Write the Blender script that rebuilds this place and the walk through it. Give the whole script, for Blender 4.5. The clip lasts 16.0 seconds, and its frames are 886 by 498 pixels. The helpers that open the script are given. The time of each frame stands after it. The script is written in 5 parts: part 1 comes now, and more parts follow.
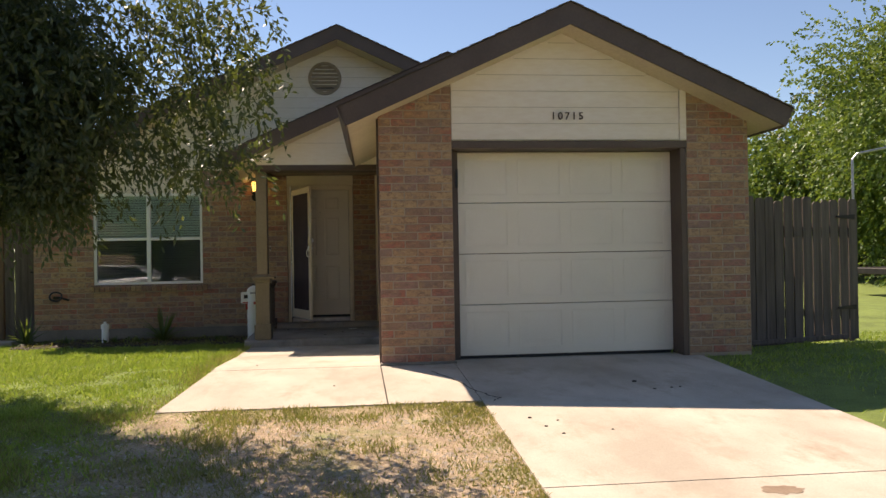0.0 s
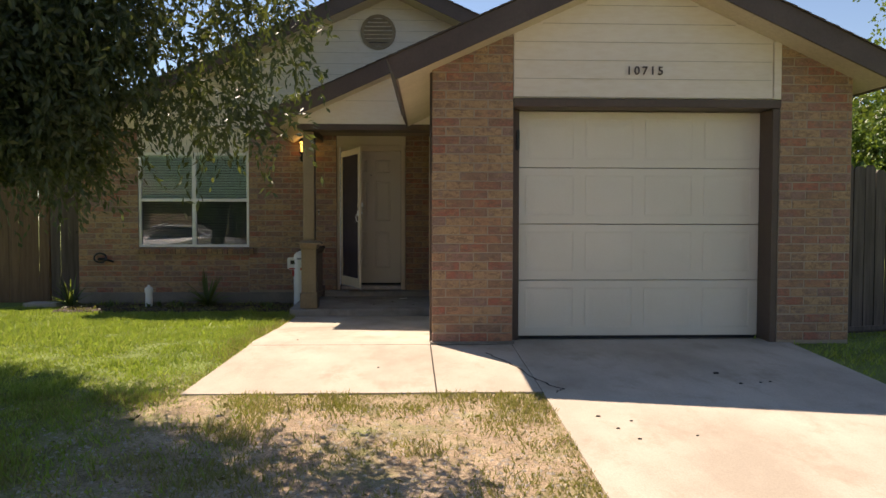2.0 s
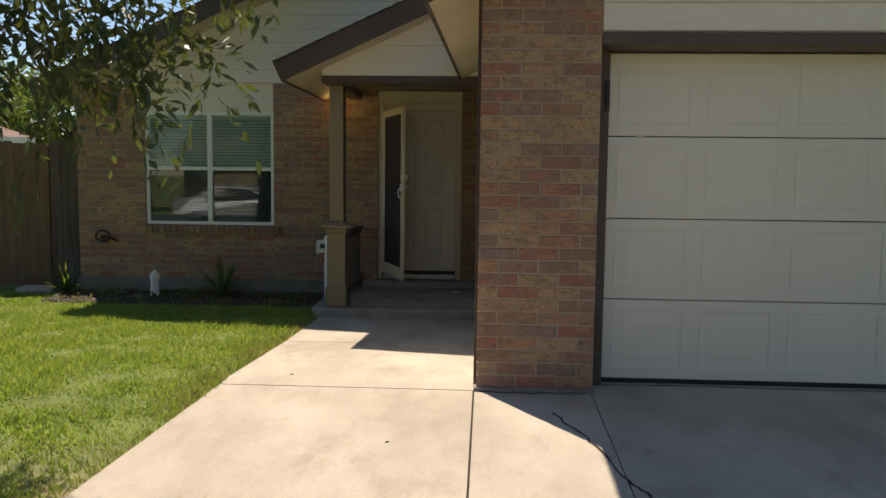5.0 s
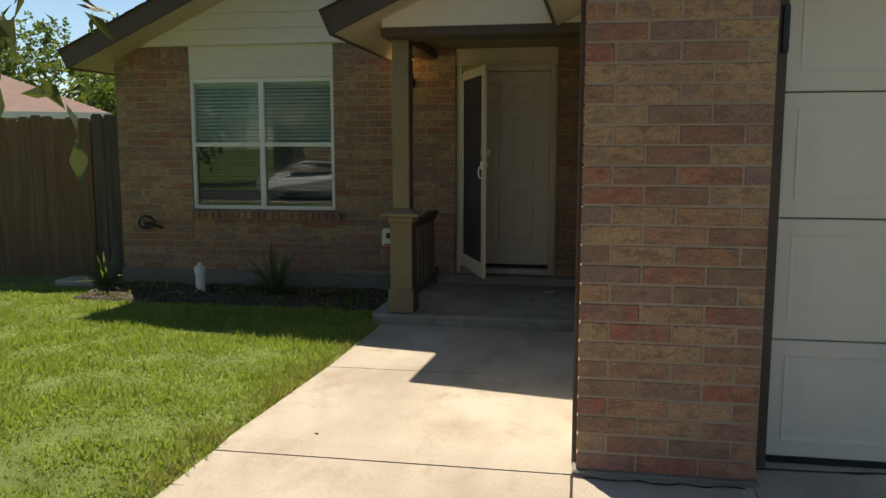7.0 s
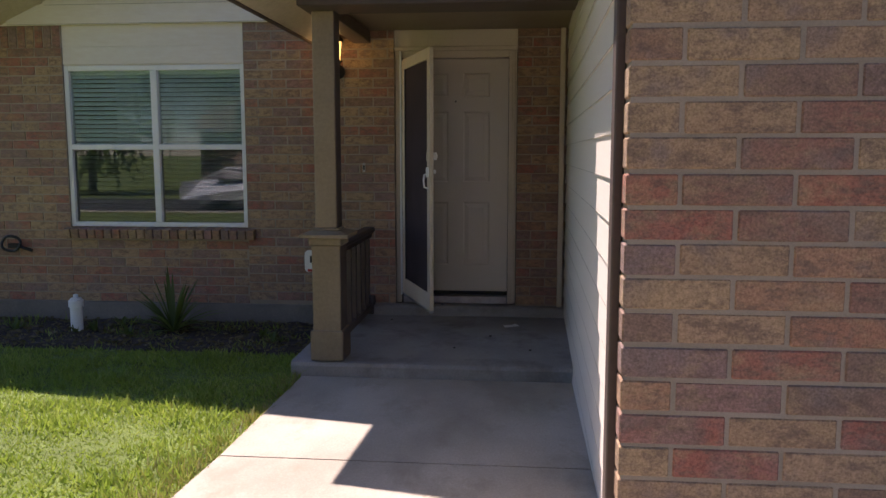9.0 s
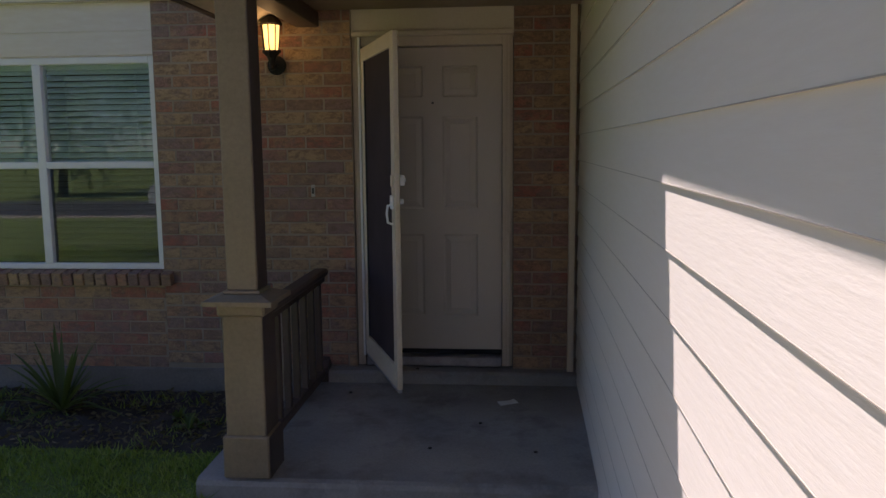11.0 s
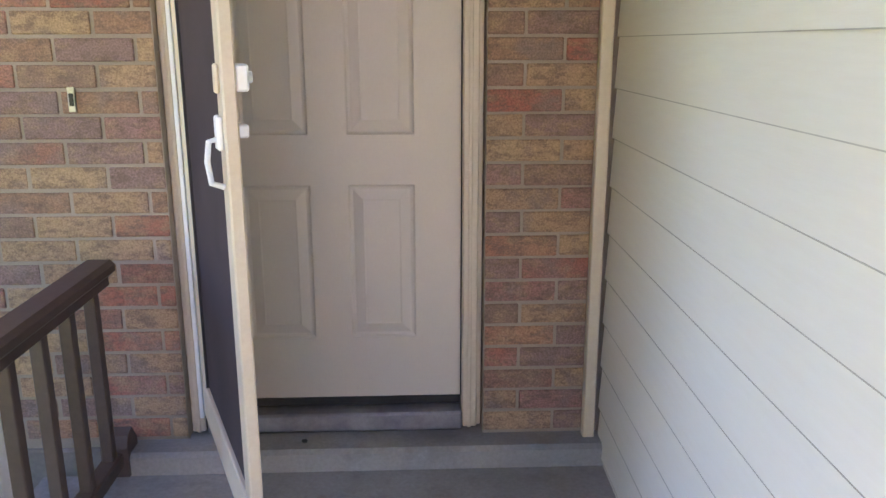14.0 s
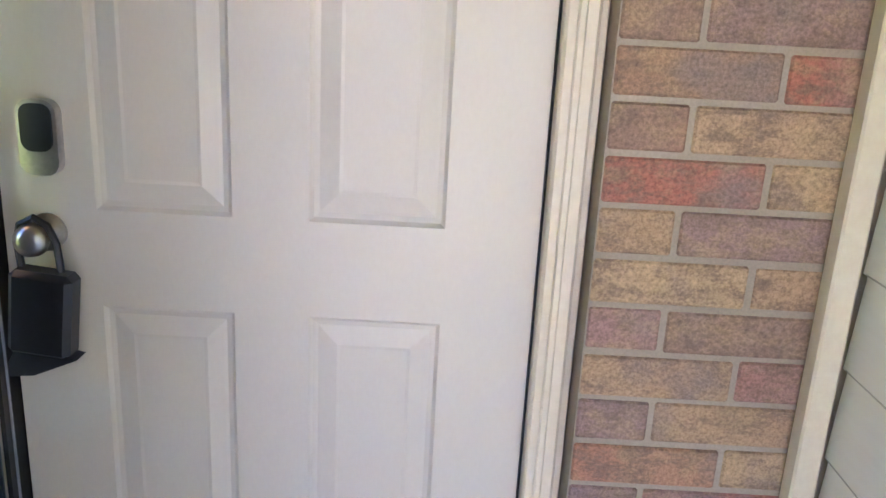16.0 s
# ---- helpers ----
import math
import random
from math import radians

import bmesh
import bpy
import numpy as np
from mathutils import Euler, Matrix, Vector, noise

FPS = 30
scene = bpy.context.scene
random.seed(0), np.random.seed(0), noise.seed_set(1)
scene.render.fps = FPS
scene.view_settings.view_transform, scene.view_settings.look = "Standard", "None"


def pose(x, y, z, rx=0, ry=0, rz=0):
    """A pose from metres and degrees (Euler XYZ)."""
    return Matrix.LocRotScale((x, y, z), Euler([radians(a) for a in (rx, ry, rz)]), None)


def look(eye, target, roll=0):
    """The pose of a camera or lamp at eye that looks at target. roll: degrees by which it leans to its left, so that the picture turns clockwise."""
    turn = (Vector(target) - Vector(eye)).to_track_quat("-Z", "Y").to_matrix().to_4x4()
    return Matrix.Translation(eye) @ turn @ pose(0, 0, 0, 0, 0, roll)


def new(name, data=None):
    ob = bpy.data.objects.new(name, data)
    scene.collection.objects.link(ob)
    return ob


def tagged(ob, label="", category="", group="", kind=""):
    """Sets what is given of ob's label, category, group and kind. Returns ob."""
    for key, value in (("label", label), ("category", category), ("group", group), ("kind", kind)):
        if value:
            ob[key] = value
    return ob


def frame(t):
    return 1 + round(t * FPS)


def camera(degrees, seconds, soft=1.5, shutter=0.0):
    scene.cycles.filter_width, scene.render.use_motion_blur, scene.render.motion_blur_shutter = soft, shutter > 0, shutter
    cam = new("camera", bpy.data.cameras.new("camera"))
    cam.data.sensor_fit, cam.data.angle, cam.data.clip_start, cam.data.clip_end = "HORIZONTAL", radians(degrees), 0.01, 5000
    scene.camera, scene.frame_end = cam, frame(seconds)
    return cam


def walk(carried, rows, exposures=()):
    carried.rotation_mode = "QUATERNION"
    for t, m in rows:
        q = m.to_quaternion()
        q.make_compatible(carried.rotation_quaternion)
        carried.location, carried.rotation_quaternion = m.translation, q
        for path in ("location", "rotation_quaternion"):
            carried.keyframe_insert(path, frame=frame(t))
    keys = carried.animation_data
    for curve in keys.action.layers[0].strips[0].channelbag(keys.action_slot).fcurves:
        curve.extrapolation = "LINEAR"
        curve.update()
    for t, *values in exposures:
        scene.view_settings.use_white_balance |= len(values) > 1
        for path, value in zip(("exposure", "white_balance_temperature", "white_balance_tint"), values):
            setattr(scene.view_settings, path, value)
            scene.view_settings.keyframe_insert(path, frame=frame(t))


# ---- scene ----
cam = camera(58.3, 16.0)
PATH = [
    (0, (-0.105, -0.085, 1.141), (0.117, 1.903, 1.156), -1.0),
    (0.5, (-0.043, -0.018, 1.14), (0.15, 1.973, 1.133), -0.5),
    (1, (-0.053, 0.116, 1.136), (0.105, 2.109, 1.117), -0.1),
    (1.5, (-0.083, 0.387, 1.193), (0.048, 2.383, 1.149), -0.0),
    (2, (-0.049, 0.649, 1.19), (0.034, 2.646, 1.115), 0.1),
    (2.5, (0.051, 0.961, 1.258), (0.061, 2.959, 1.168), -0.0),
    (3, (0.073, 1.313, 1.265), (0.065, 3.311, 1.171), 0.5),
    (3.5, (0.124, 1.7, 1.318), (0.129, 3.698, 1.219), 1.5),
    (4, (0.189, 2.053, 1.365), (0.15, 4.048, 1.231), 1.5),
    (6.5, (0.2, 4.161, 1.43), (-0.063, 6.13, 1.2), -0.2),
    (7, (0.153, 4.525, 1.448), (-0.189, 6.479, 1.193), 0.0),
    (7.5, (0.052, 4.94, 1.386), (-0.272, 6.898, 1.137), 0.4),
    (8, (-0.001, 5.3, 1.437), (-0.212, 7.269, 1.161), 0.0),
    (8.5, (-0.07, 5.623, 1.395), (-0.259, 7.599, 1.157), -0.0),
    (11, (-0.128, 7.643, 1.581), (-0.299, 9.619, 1.324), -0.5),
    (11.5, (-0.217, 8.06, 1.578), (-0.316, 10.031, 1.257), -1.8),
    (12, (-0.279, 8.494, 1.549), (-0.389, 10.461, 1.207), -2.4),
    (12.5, (-0.349, 8.931, 1.545), (-0.403, 10.889, 1.14), -1.9),
    (13, (-0.414, 9.342, 1.528), (-0.434, 11.285, 1.057), -1.6),
    (13.5, (-0.373, 9.78, 1.519), (-0.4, 11.713, 1.008), -1.3),
    (14, (-0.361, 10.212, 1.467), (-0.284, 12.147, 0.965), -0.1),
    (14.5, (-0.363, 10.621, 1.518), (-0.16, 12.534, 0.97), 0.3),
    (15, (-0.244, 11.003, 1.537), (-0.123, 12.92, 0.98), -0.2),
    (15.5, (-0.204, 11.275, 1.524), (-0.216, 13.188, 0.942), 1.4),
    (16, (-0.347, 11.624, 1.51), (-0.354, 13.544, 0.95), 3.1),
]
EXPOSURES = [
    (0.0, 0.75, 8000, 19), (3.0, 0.7, 8000, 19), (4.2, 0.52, 7700, 17), (7.0, 0.40, 7650, 9), (7.6, 0.42, 7600, 12), (8.1, 0.88, 6950, 23), (8.7, 0.92, 6700, 29), (10.8, 0.7, 6350, 29), (11.5, 0.68, 6400, 30),
    (12.0, 1.4, 6500, 31), (12.5, 2.35, 6750, 32), (13.5, 3.38, 6700, 29), (14.5, 3.68, 6450, 30), (15.2, 4.12, 6100, 29), (16.0, 4.52, 5750, 26),
]
walk(cam, [(t, look(eye, target, roll)) for t, eye, target, roll in PATH], EXPOSURES)

# ---------- light ----------
SUN_TRAVEL = Vector((0.41, -0.58, -1.0)).normalized()
world = bpy.data.worlds.new("sky_world")
scene.world = world
world.use_nodes = True
wn = world.node_tree.nodes
sky = wn.new("ShaderNodeTexSky")
sky.sky_type = "NISHITA"
sky.sun_disc = False
sky.sun_elevation = math.asin(-SUN_TRAVEL.z)
sky.sun_rotation = math.atan2(-SUN_TRAVEL.x, -SUN_TRAVEL.y)
sky.air_density, sky.dust_density, sky.ozone_density = 1.0, 0.0, 6.0
world.node_tree.links.new(sky.outputs[0], wn["Background"].inputs[0])
wn["Background"].inputs[1].default_value = 0.092
sun = new("sun", bpy.data.lights.new("sun", "SUN"))
sun.data.energy, sun.data.angle, sun.data.color = 5.0, radians(0.53), (1.0, 0.95, 0.87)
sun.matrix_world = look((-8, 12, 20), Vector((-8, 12, 20)) + SUN_TRAVEL)


# ---------- materials ----------
def mat(name):
    m = bpy.data.materials.new(name)
    m.use_nodes = True
    return m, m.node_tree, m.node_tree.nodes["Principled BSDF"]


def nd(nt, kind, **kw):
    n = nt.nodes.new(kind)
    for k, v in kw.items():
        n.inputs[k].default_value = v
    return n


def ramp(nt, fac, stops, mode="LINEAR"):
    r = nt.nodes.new("ShaderNodeValToRGB")
    r.color_ramp.interpolation = mode
    e = r.color_ramp.elements
    while len(e) < len(stops):
        e.new(0.5)
    for q, (p, c) in zip(e, stops):
        q.position, q.color = p, (*c, 1)
    nt.links.new(fac, r.inputs[0])
    return r.outputs[0]


def mixc(nt, fac, a, b, blend="MIX"):
    m = nt.nodes.new("ShaderNodeMix")
    m.data_type, m.blend_type = "RGBA", blend
    for sock, v in ((m.inputs[0], fac), (m.inputs[6], a), (m.inputs[7], b)):
        if hasattr(v, "default_value"):
            nt.links.new(v, sock)
        else:
            sock.default_value = v if isinstance(v, float) else (*v, 1)
    return m.outputs[2]


def tex(nt, scale, detail=5.0, rough=0.6, stretch=(1, 1, 1), seed=None):
    co = nt.nodes.new("ShaderNodeNewGeometry")
    src = co.outputs["Position"]
    mp = nt.nodes.new("ShaderNodeMapping")
    mp.inputs["Scale"].default_value = stretch
    nt.links.new(src, mp.inputs[0])
    n = nd(nt, "ShaderNodeTexNoise", Scale=scale, Detail=detail, Roughness=rough)
    if seed is not None:
        n.noise_dimensions = "4D"
        nt.links.new(seed, n.inputs["W"])
    nt.links.new(mp.outputs[0], n.inputs["Vector"])
    return n.outputs[0]


def bump(nt, bsdf, height, strength=0.3, dist=0.01):
    b = nd(nt, "ShaderNodeBump", Strength=strength, Distance=dist)
    nt.links.new(height, b.inputs["Height"])
    nt.links.new(b.outputs[0], bsdf.inputs["Normal"])


def surface(name, c1, c2, scale=3.0, fine=60.0, rough=0.7, bstr=0.15, bdist=0.004, stain=None, stretch=(1, 1, 1), metal=0.0, spread=(0.35, 0.65), grain=0.35):
    """Two-scale mottled surface with fine relief and, if given, stains."""
    m, nt, p = mat(name)
    big = tex(nt, scale, 4.0, 0.6, stretch)
    small = tex(nt, fine, 6.0, 0.65, stretch)
    col = ramp(nt, big, [(spread[0], c1), (spread[1], c2)])
    col = mixc(nt, grain, col, ramp(nt, small, [(0.3, (0.35, 0.35, 0.35)), (0.7, (0.68, 0.68, 0.68))]), "OVERLAY")
    if stain:
        sc, lo, hi, cs = stain
        f = ramp(nt, tex(nt, sc, 6.0, 0.7, stretch), [(lo, (0, 0, 0)), (hi, (1, 1, 1))])
        col = mixc(nt, f, col, cs)
    nt.links.new(col, p.inputs["Base Color"])
    p.inputs["Roughness"].default_value = rough
    p.inputs["Metallic"].default_value = metal
    bump(nt, p, small, bstr, bdist)
    return m


def brick_material(name, island):
    m, nt, p = mat(name)
    if island:
        r = nt.nodes.new("ShaderNodeNewGeometry").outputs["Random Per Island"]
    else:
        r = nt.nodes.new("ShaderNodeObjectInfo").outputs["Random"]
    sc = nd(nt, "ShaderNodeMath")
    sc.operation = "MULTIPLY"
    sc.inputs[1].default_value = 37.0
    nt.links.new(r, sc.inputs[0])
    base = ramp(nt, r, [(0.0, (0.39, 0.215, 0.13)), (0.12, (0.31, 0.18, 0.115)), (0.24, (0.42, 0.28, 0.16)), (0.36, (0.265, 0.165, 0.12)), (0.46, (0.385, 0.245, 0.145)),
                        (0.58, (0.27, 0.17, 0.145)), (0.68, (0.41, 0.265, 0.16)), (0.78, (0.36, 0.175, 0.12)), (0.88, (0.31, 0.18, 0.15))], "CONSTANT")
    fine = tex(nt, 160.0, 4.0, 0.7)
    # flashed red faces on some bricks, fading out along the brick
    picks = ramp(nt, r, [(0.0, (0, 0, 0)), (0.06, (0.8, 0.8, 0.8)), (0.12, (0, 0, 0)), (0.41, (0.5, 0.5, 0.5)), (0.46, (0, 0, 0)), (0.79, (0.9, 0.9, 0.9)), (0.88, (0.35, 0.35, 0.35)), (0.94, (0.95, 0.95, 0.95))], "CONSTANT")
    flash = mixc(nt, 1.0, picks, ramp(nt, tex(nt, 5.0, 2.0, 0.5, (1, 1, 0.6), sc.outputs[0]), [(0.40, (0.05, 0.05, 0.05)), (0.56, (0.95, 0.95, 0.95))]), "MULTIPLY")
    col = mixc(nt, flash, base, (0.36, 0.125, 0.085))
    blot = tex(nt, 16.0, 5.0, 0.75, (1, 1, 2.0), sc.outputs[0])
    col = mixc(nt, ramp(nt, blot, [(0.46, (0, 0, 0)), (0.60, (0.8, 0.8, 0.8))]), col, (0.185, 0.12, 0.088))
    col = mixc(nt, ramp(nt, tex(nt, 11.0, 5.0, 0.7, (1, 1, 1.5), sc.outputs[0]), [(0.5, (0, 0, 0)), (0.64, (0.55, 0.55, 0.55))]), col, (0.40, 0.27, 0.15))
    col = mixc(nt, ramp(nt, tex(nt, 7.0, 3.0, 0.6, (1, 1, 1), sc.outputs[0]), [(0.54, (0, 0, 0)), (0.66, (0.65, 0.65, 0.65))]), col, (0.225, 0.165, 0.145))
    col = mixc(nt, 0.45, col, ramp(nt, fine, [(0.35, (0.2, 0.2, 0.2)), (0.65, (0.85, 0.85, 0.85))]), "OVERLAY")
    pit = ramp(nt, tex(nt, 230.0, 3.0, 0.5, (1, 1, 1.5), sc.outputs[0]), [(0.60, (0, 0, 0)), (0.66, (0.32, 0.32, 0.32))])
    col = mixc(nt, pit, col, (0.10, 0.06, 0.035))
    nt.links.new(col, p.inputs["Base Color"])
    p.inputs["Roughness"].default_value = 0.88
    bump(nt, p, fine, 0.5, 0.004)
    return m


M = {}
M["brick"] = brick_material("brick_fired", False)
M["brick_rest"] = brick_material("brick_fired_rest", True)
M["mortar"] = surface("mortar", (0.29, 0.235, 0.175), (0.38, 0.31, 0.24), 2.0, 220.0, 0.95, 0.5, 0.004)
M["concrete"] = surface("concrete", (0.37, 0.315, 0.25), (0.51, 0.45, 0.37), 1.1, 90.0, 0.9, 0.3, 0.005, (2.1, 0.52, 0.74, (0.33, 0.27, 0.20)), (1.3, 0.7, 1))
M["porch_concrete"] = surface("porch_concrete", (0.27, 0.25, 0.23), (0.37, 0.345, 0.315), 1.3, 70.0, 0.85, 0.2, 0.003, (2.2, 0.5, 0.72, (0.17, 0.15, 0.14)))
M["foundation"] = surface("foundation_concrete", (0.17, 0.15, 0.125), (0.25, 0.22, 0.185), 2.0, 60.0, 0.9, 0.3, 0.004, (3.0, 0.55, 0.75, (0.22, 0.19, 0.16)))
M["siding"] = surface("painted_siding", (0.72, 0.66, 0.57), (0.78, 0.72, 0.63), 0.7, 70.0, 0.6, 0.3, 0.003, (2.5, 0.62, 0.85, (0.60, 0.54, 0.45)), (1, 0.10, 1), grain=0.15)
M["siding_front"] = surface("painted_siding_front", (0.70, 0.63, 0.54), (0.76, 0.69, 0.60), 0.7, 30.0, 0.6, 0.12, 0.003, (2.5, 0.62, 0.85, (0.60, 0.54, 0.45)), (0.25, 1, 1))
M["brown_trim"] = surface("brown_trim_paint", (0.075, 0.050, 0.040), (0.098, 0.068, 0.054), 2.0, 40.0, 0.55, 0.08, 0.002, (6.0, 0.62, 0.9, (0.14, 0.11, 0.09)))
M["taupe"] = surface("taupe_paint", (0.225, 0.17, 0.105), (0.265, 0.205, 0.135), 2.0, 40.0, 0.55, 0.08, 0.002, (5.0, 0.66, 0.9, (0.13, 0.10, 0.08)))
M["cream"] = surface("cream_paint", (0.62, 0.52, 0.38), (0.67, 0.57, 0.43), 1.5, 60.0, 0.45, 0.05, 0.002, (7.0, 0.66, 0.85, (0.45, 0.36, 0.26)), grain=0.2)
M["door_paint"] = surface("door_paint", (0.60, 0.53, 0.43), (0.65, 0.58, 0.48), 1.2, 140.0, 0.42, 0.04, 0.001, (4.0, 0.70, 0.95, (0.52, 0.45, 0.36)), (1, 1, 0.5), grain=0.08)
M["garage_paint"] = surface("garage_door_paint", (0.70, 0.65, 0.55), (0.75, 0.70, 0.60), 0.9, 50.0, 0.5, 0.05, 0.0015, (3.0, 0.64, 0.88, (0.60, 0.54, 0.44)), grain=0.12)
M["white"] = surface("white_paint", (0.76, 0.76, 0.74), (0.82, 0.82, 0.80), 3.0, 80.0, 0.4, 0.03, 0.001)
M["soffit"] = surface("soffit_paint", (0.50, 0.42, 0.30), (0.58, 0.49, 0.36), 1.2, 30.0, 0.65, 0.08, 0.002, (4.0, 0.6, 0.85, (0.38, 0.30, 0.20)))
M["shingle"] = surface("asphalt_shingle", (0.07, 0.058, 0.05), (0.11, 0.09, 0.08), 6.0, 120.0, 0.95, 0.5, 0.005)
M["shingle_far"] = surface("pink_brown_shingle", (0.24, 0.155, 0.125), (0.29, 0.19, 0.155), 5.0, 60.0, 0.95, 0.4, 0.006)
M["fence"] = surface("weathered_fence", (0.075, 0.058, 0.050), (0.135, 0.108, 0.095), 3.0, 25.0, 0.9, 0.5, 0.004, (4.0, 0.55, 0.8, (0.05, 0.04, 0.036)), (6, 6, 0.35))
M["fence_brown"] = surface("brown_fence", (0.14, 0.085, 0.05), (0.20, 0.125, 0.075), 3.0, 25.0, 0.9, 0.5, 0.004, (4.0, 0.55, 0.8, (0.08, 0.055, 0.04)), (6, 6, 0.35))
M["screen"] = surface("dark_screen_mesh", (0.034, 0.022, 0.026), (0.048, 0.032, 0.036), 3.0, 400.0, 0.9, 0.3, 0.001)
M["black"] = surface("black_plastic", (0.012, 0.012, 0.013), (0.02, 0.02, 0.022), 8.0, 100.0, 0.38, 0.05, 0.001)
M["iron"] = surface("black_iron", (0.02, 0.018, 0.017), (0.04, 0.035, 0.03), 8.0, 90.0, 0.6, 0.2, 0.002, None, (1, 1, 1), 0.6)
M["nickel"] = surface("satin_nickel", (0.42, 0.39, 0.36), (0.50, 0.47, 0.44), 5.0, 90.0, 0.32, 0.03, 0.001, None, (1, 1, 1), 1.0)
M["alu"] = surface("dull_aluminium", (0.30, 0.30, 0.33), (0.42, 0.42, 0.45), 8.0, 60.0, 0.42, 0.08, 0.001, None, (1, 1, 1), 0.9)
M["blind"] = surface("blind_vinyl", (0.70, 0.74, 0.72), (0.76, 0.80, 0.78), 3.0, 40.0, 0.5, 0.03, 0.001)
M["bark"] = surface("bark", (0.06, 0.045, 0.035), (0.13, 0.10, 0.08), 6.0, 40.0, 0.95, 0.9, 0.02, None, (2, 2, 0.4))
M["soil"] = surface("soil_bed", (0.045, 0.034, 0.026), (0.085, 0.065, 0.05), 4.0, 60.0, 1.0, 0.9, 0.02)
M["asphalt"] = surface("asphalt", (0.045, 0.045, 0.047), (0.065, 0.064, 0.062), 1.0, 120.0, 0.9, 0.4, 0.005)
M["car_paint"] = surface("silver_car_paint", (0.62, 0.63, 0.65), (0.66, 0.67, 0.69), 2.0, 300.0, 0.22, 0.01, 0.0005, None, (1, 1, 1), 0.35)
M["rubber"] = surface("rubber", (0.015, 0.015, 0.015), (0.03, 0.03, 0.03), 8.0, 90.0, 0.85, 0.2, 0.002)
M["dark_glass"] = surface("dark_glass", (0.01, 0.012, 0.014), (0.014, 0.016, 0.018), 3.0, 30.0, 0.05, 0.0, 0.0005)
M["crack"] = surface("crack_filler", (0.03, 0.026, 0.022), (0.06, 0.05, 0.04), 9.0, 90.0, 1.0, 0.3, 0.002)
M["red"] = surface("red_plastic", (0.45, 0.03, 0.02), (0.5, 0.04, 0.03), 5.0, 50.0, 0.5, 0.02, 0.001)
# darker tone that stands in for the shade line under each siding lap
M["lap_shade"] = surface("lap_shade_tone", (0.40, 0.35, 0.29), (0.50, 0.45, 0.38), 3.0, 40.0, 0.8, 0.1, 0.001, None, (1, 0.3, 1))
M["oil"] = surface("oil_stain", (0.22, 0.15, 0.10), (0.30, 0.22, 0.15), 6.0, 80.0, 0.7, 0.1, 0.002)
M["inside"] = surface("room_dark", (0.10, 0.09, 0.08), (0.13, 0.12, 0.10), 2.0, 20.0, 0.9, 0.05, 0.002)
M["house_far"] = surface("far_house_wall", (0.36, 0.27, 0.2), (0.44, 0.34, 0.26), 2.0, 40.0, 0.9, 0.2, 0.005)


def leaf_material(name, a, b, c, thin=0.32):
    m, nt, p = mat(name)
    r = nt.nodes.new("ShaderNodeNewGeometry").outputs["Random Per Island"]
    col = ramp(nt, r, [(0.0, a), (0.55, b), (1.0, c)])
    col = mixc(nt, ramp(nt, tex(nt, 1.2, 3.0), [(0.4, (0, 0, 0)), (0.7, (0.6, 0.6, 0.6))]), col, a)
    nt.links.new(col, p.inputs["Base Color"])
    p.inputs["Roughness"].default_value = 0.5
    tr = nt.nodes.new("ShaderNodeBsdfTranslucent")
    nt.links.new(mixc(nt, 0.5, col, (0.35, 0.42, 0.05)), tr.inputs[0])
    mx = nd(nt, "ShaderNodeMixShader", Fac=thin)
    nt.links.new(p.outputs[0], mx.inputs[1])
    nt.links.new(tr.outputs[0], mx.inputs[2])
    nt.links.new(mx.outputs[0], nt.nodes["Material Output"].inputs[0])
    return m


M["leaf_oak"] = leaf_material("oak_leaf", (0.022, 0.038, 0.016), (0.042, 0.066, 0.026), (0.085, 0.10, 0.04), 0.2)
M["leaf_green"] = leaf_material("bright_leaf", (0.06, 0.12, 0.025), (0.105, 0.19, 0.04), (0.17, 0.26, 0.06))
M["leaf_plant"] = leaf_material("plant_leaf", (0.06, 0.10, 0.03), (0.10, 0.15, 0.045), (0.17, 0.20, 0.08))
M["grass"] = leaf_material("grass_blade", (0.18, 0.29, 0.04), (0.31, 0.43, 0.065), (0.48, 0.50, 0.16), 0.42)
M["litter_leaf"] = leaf_material("fallen_leaf", (0.09, 0.06, 0.035), (0.16, 0.11, 0.06), (0.28, 0.21, 0.13))
M["grass_dry"] = leaf_material("dry_grass_blade", (0.20, 0.20, 0.05), (0.34, 0.29, 0.10), (0.48, 0.38, 0.19))


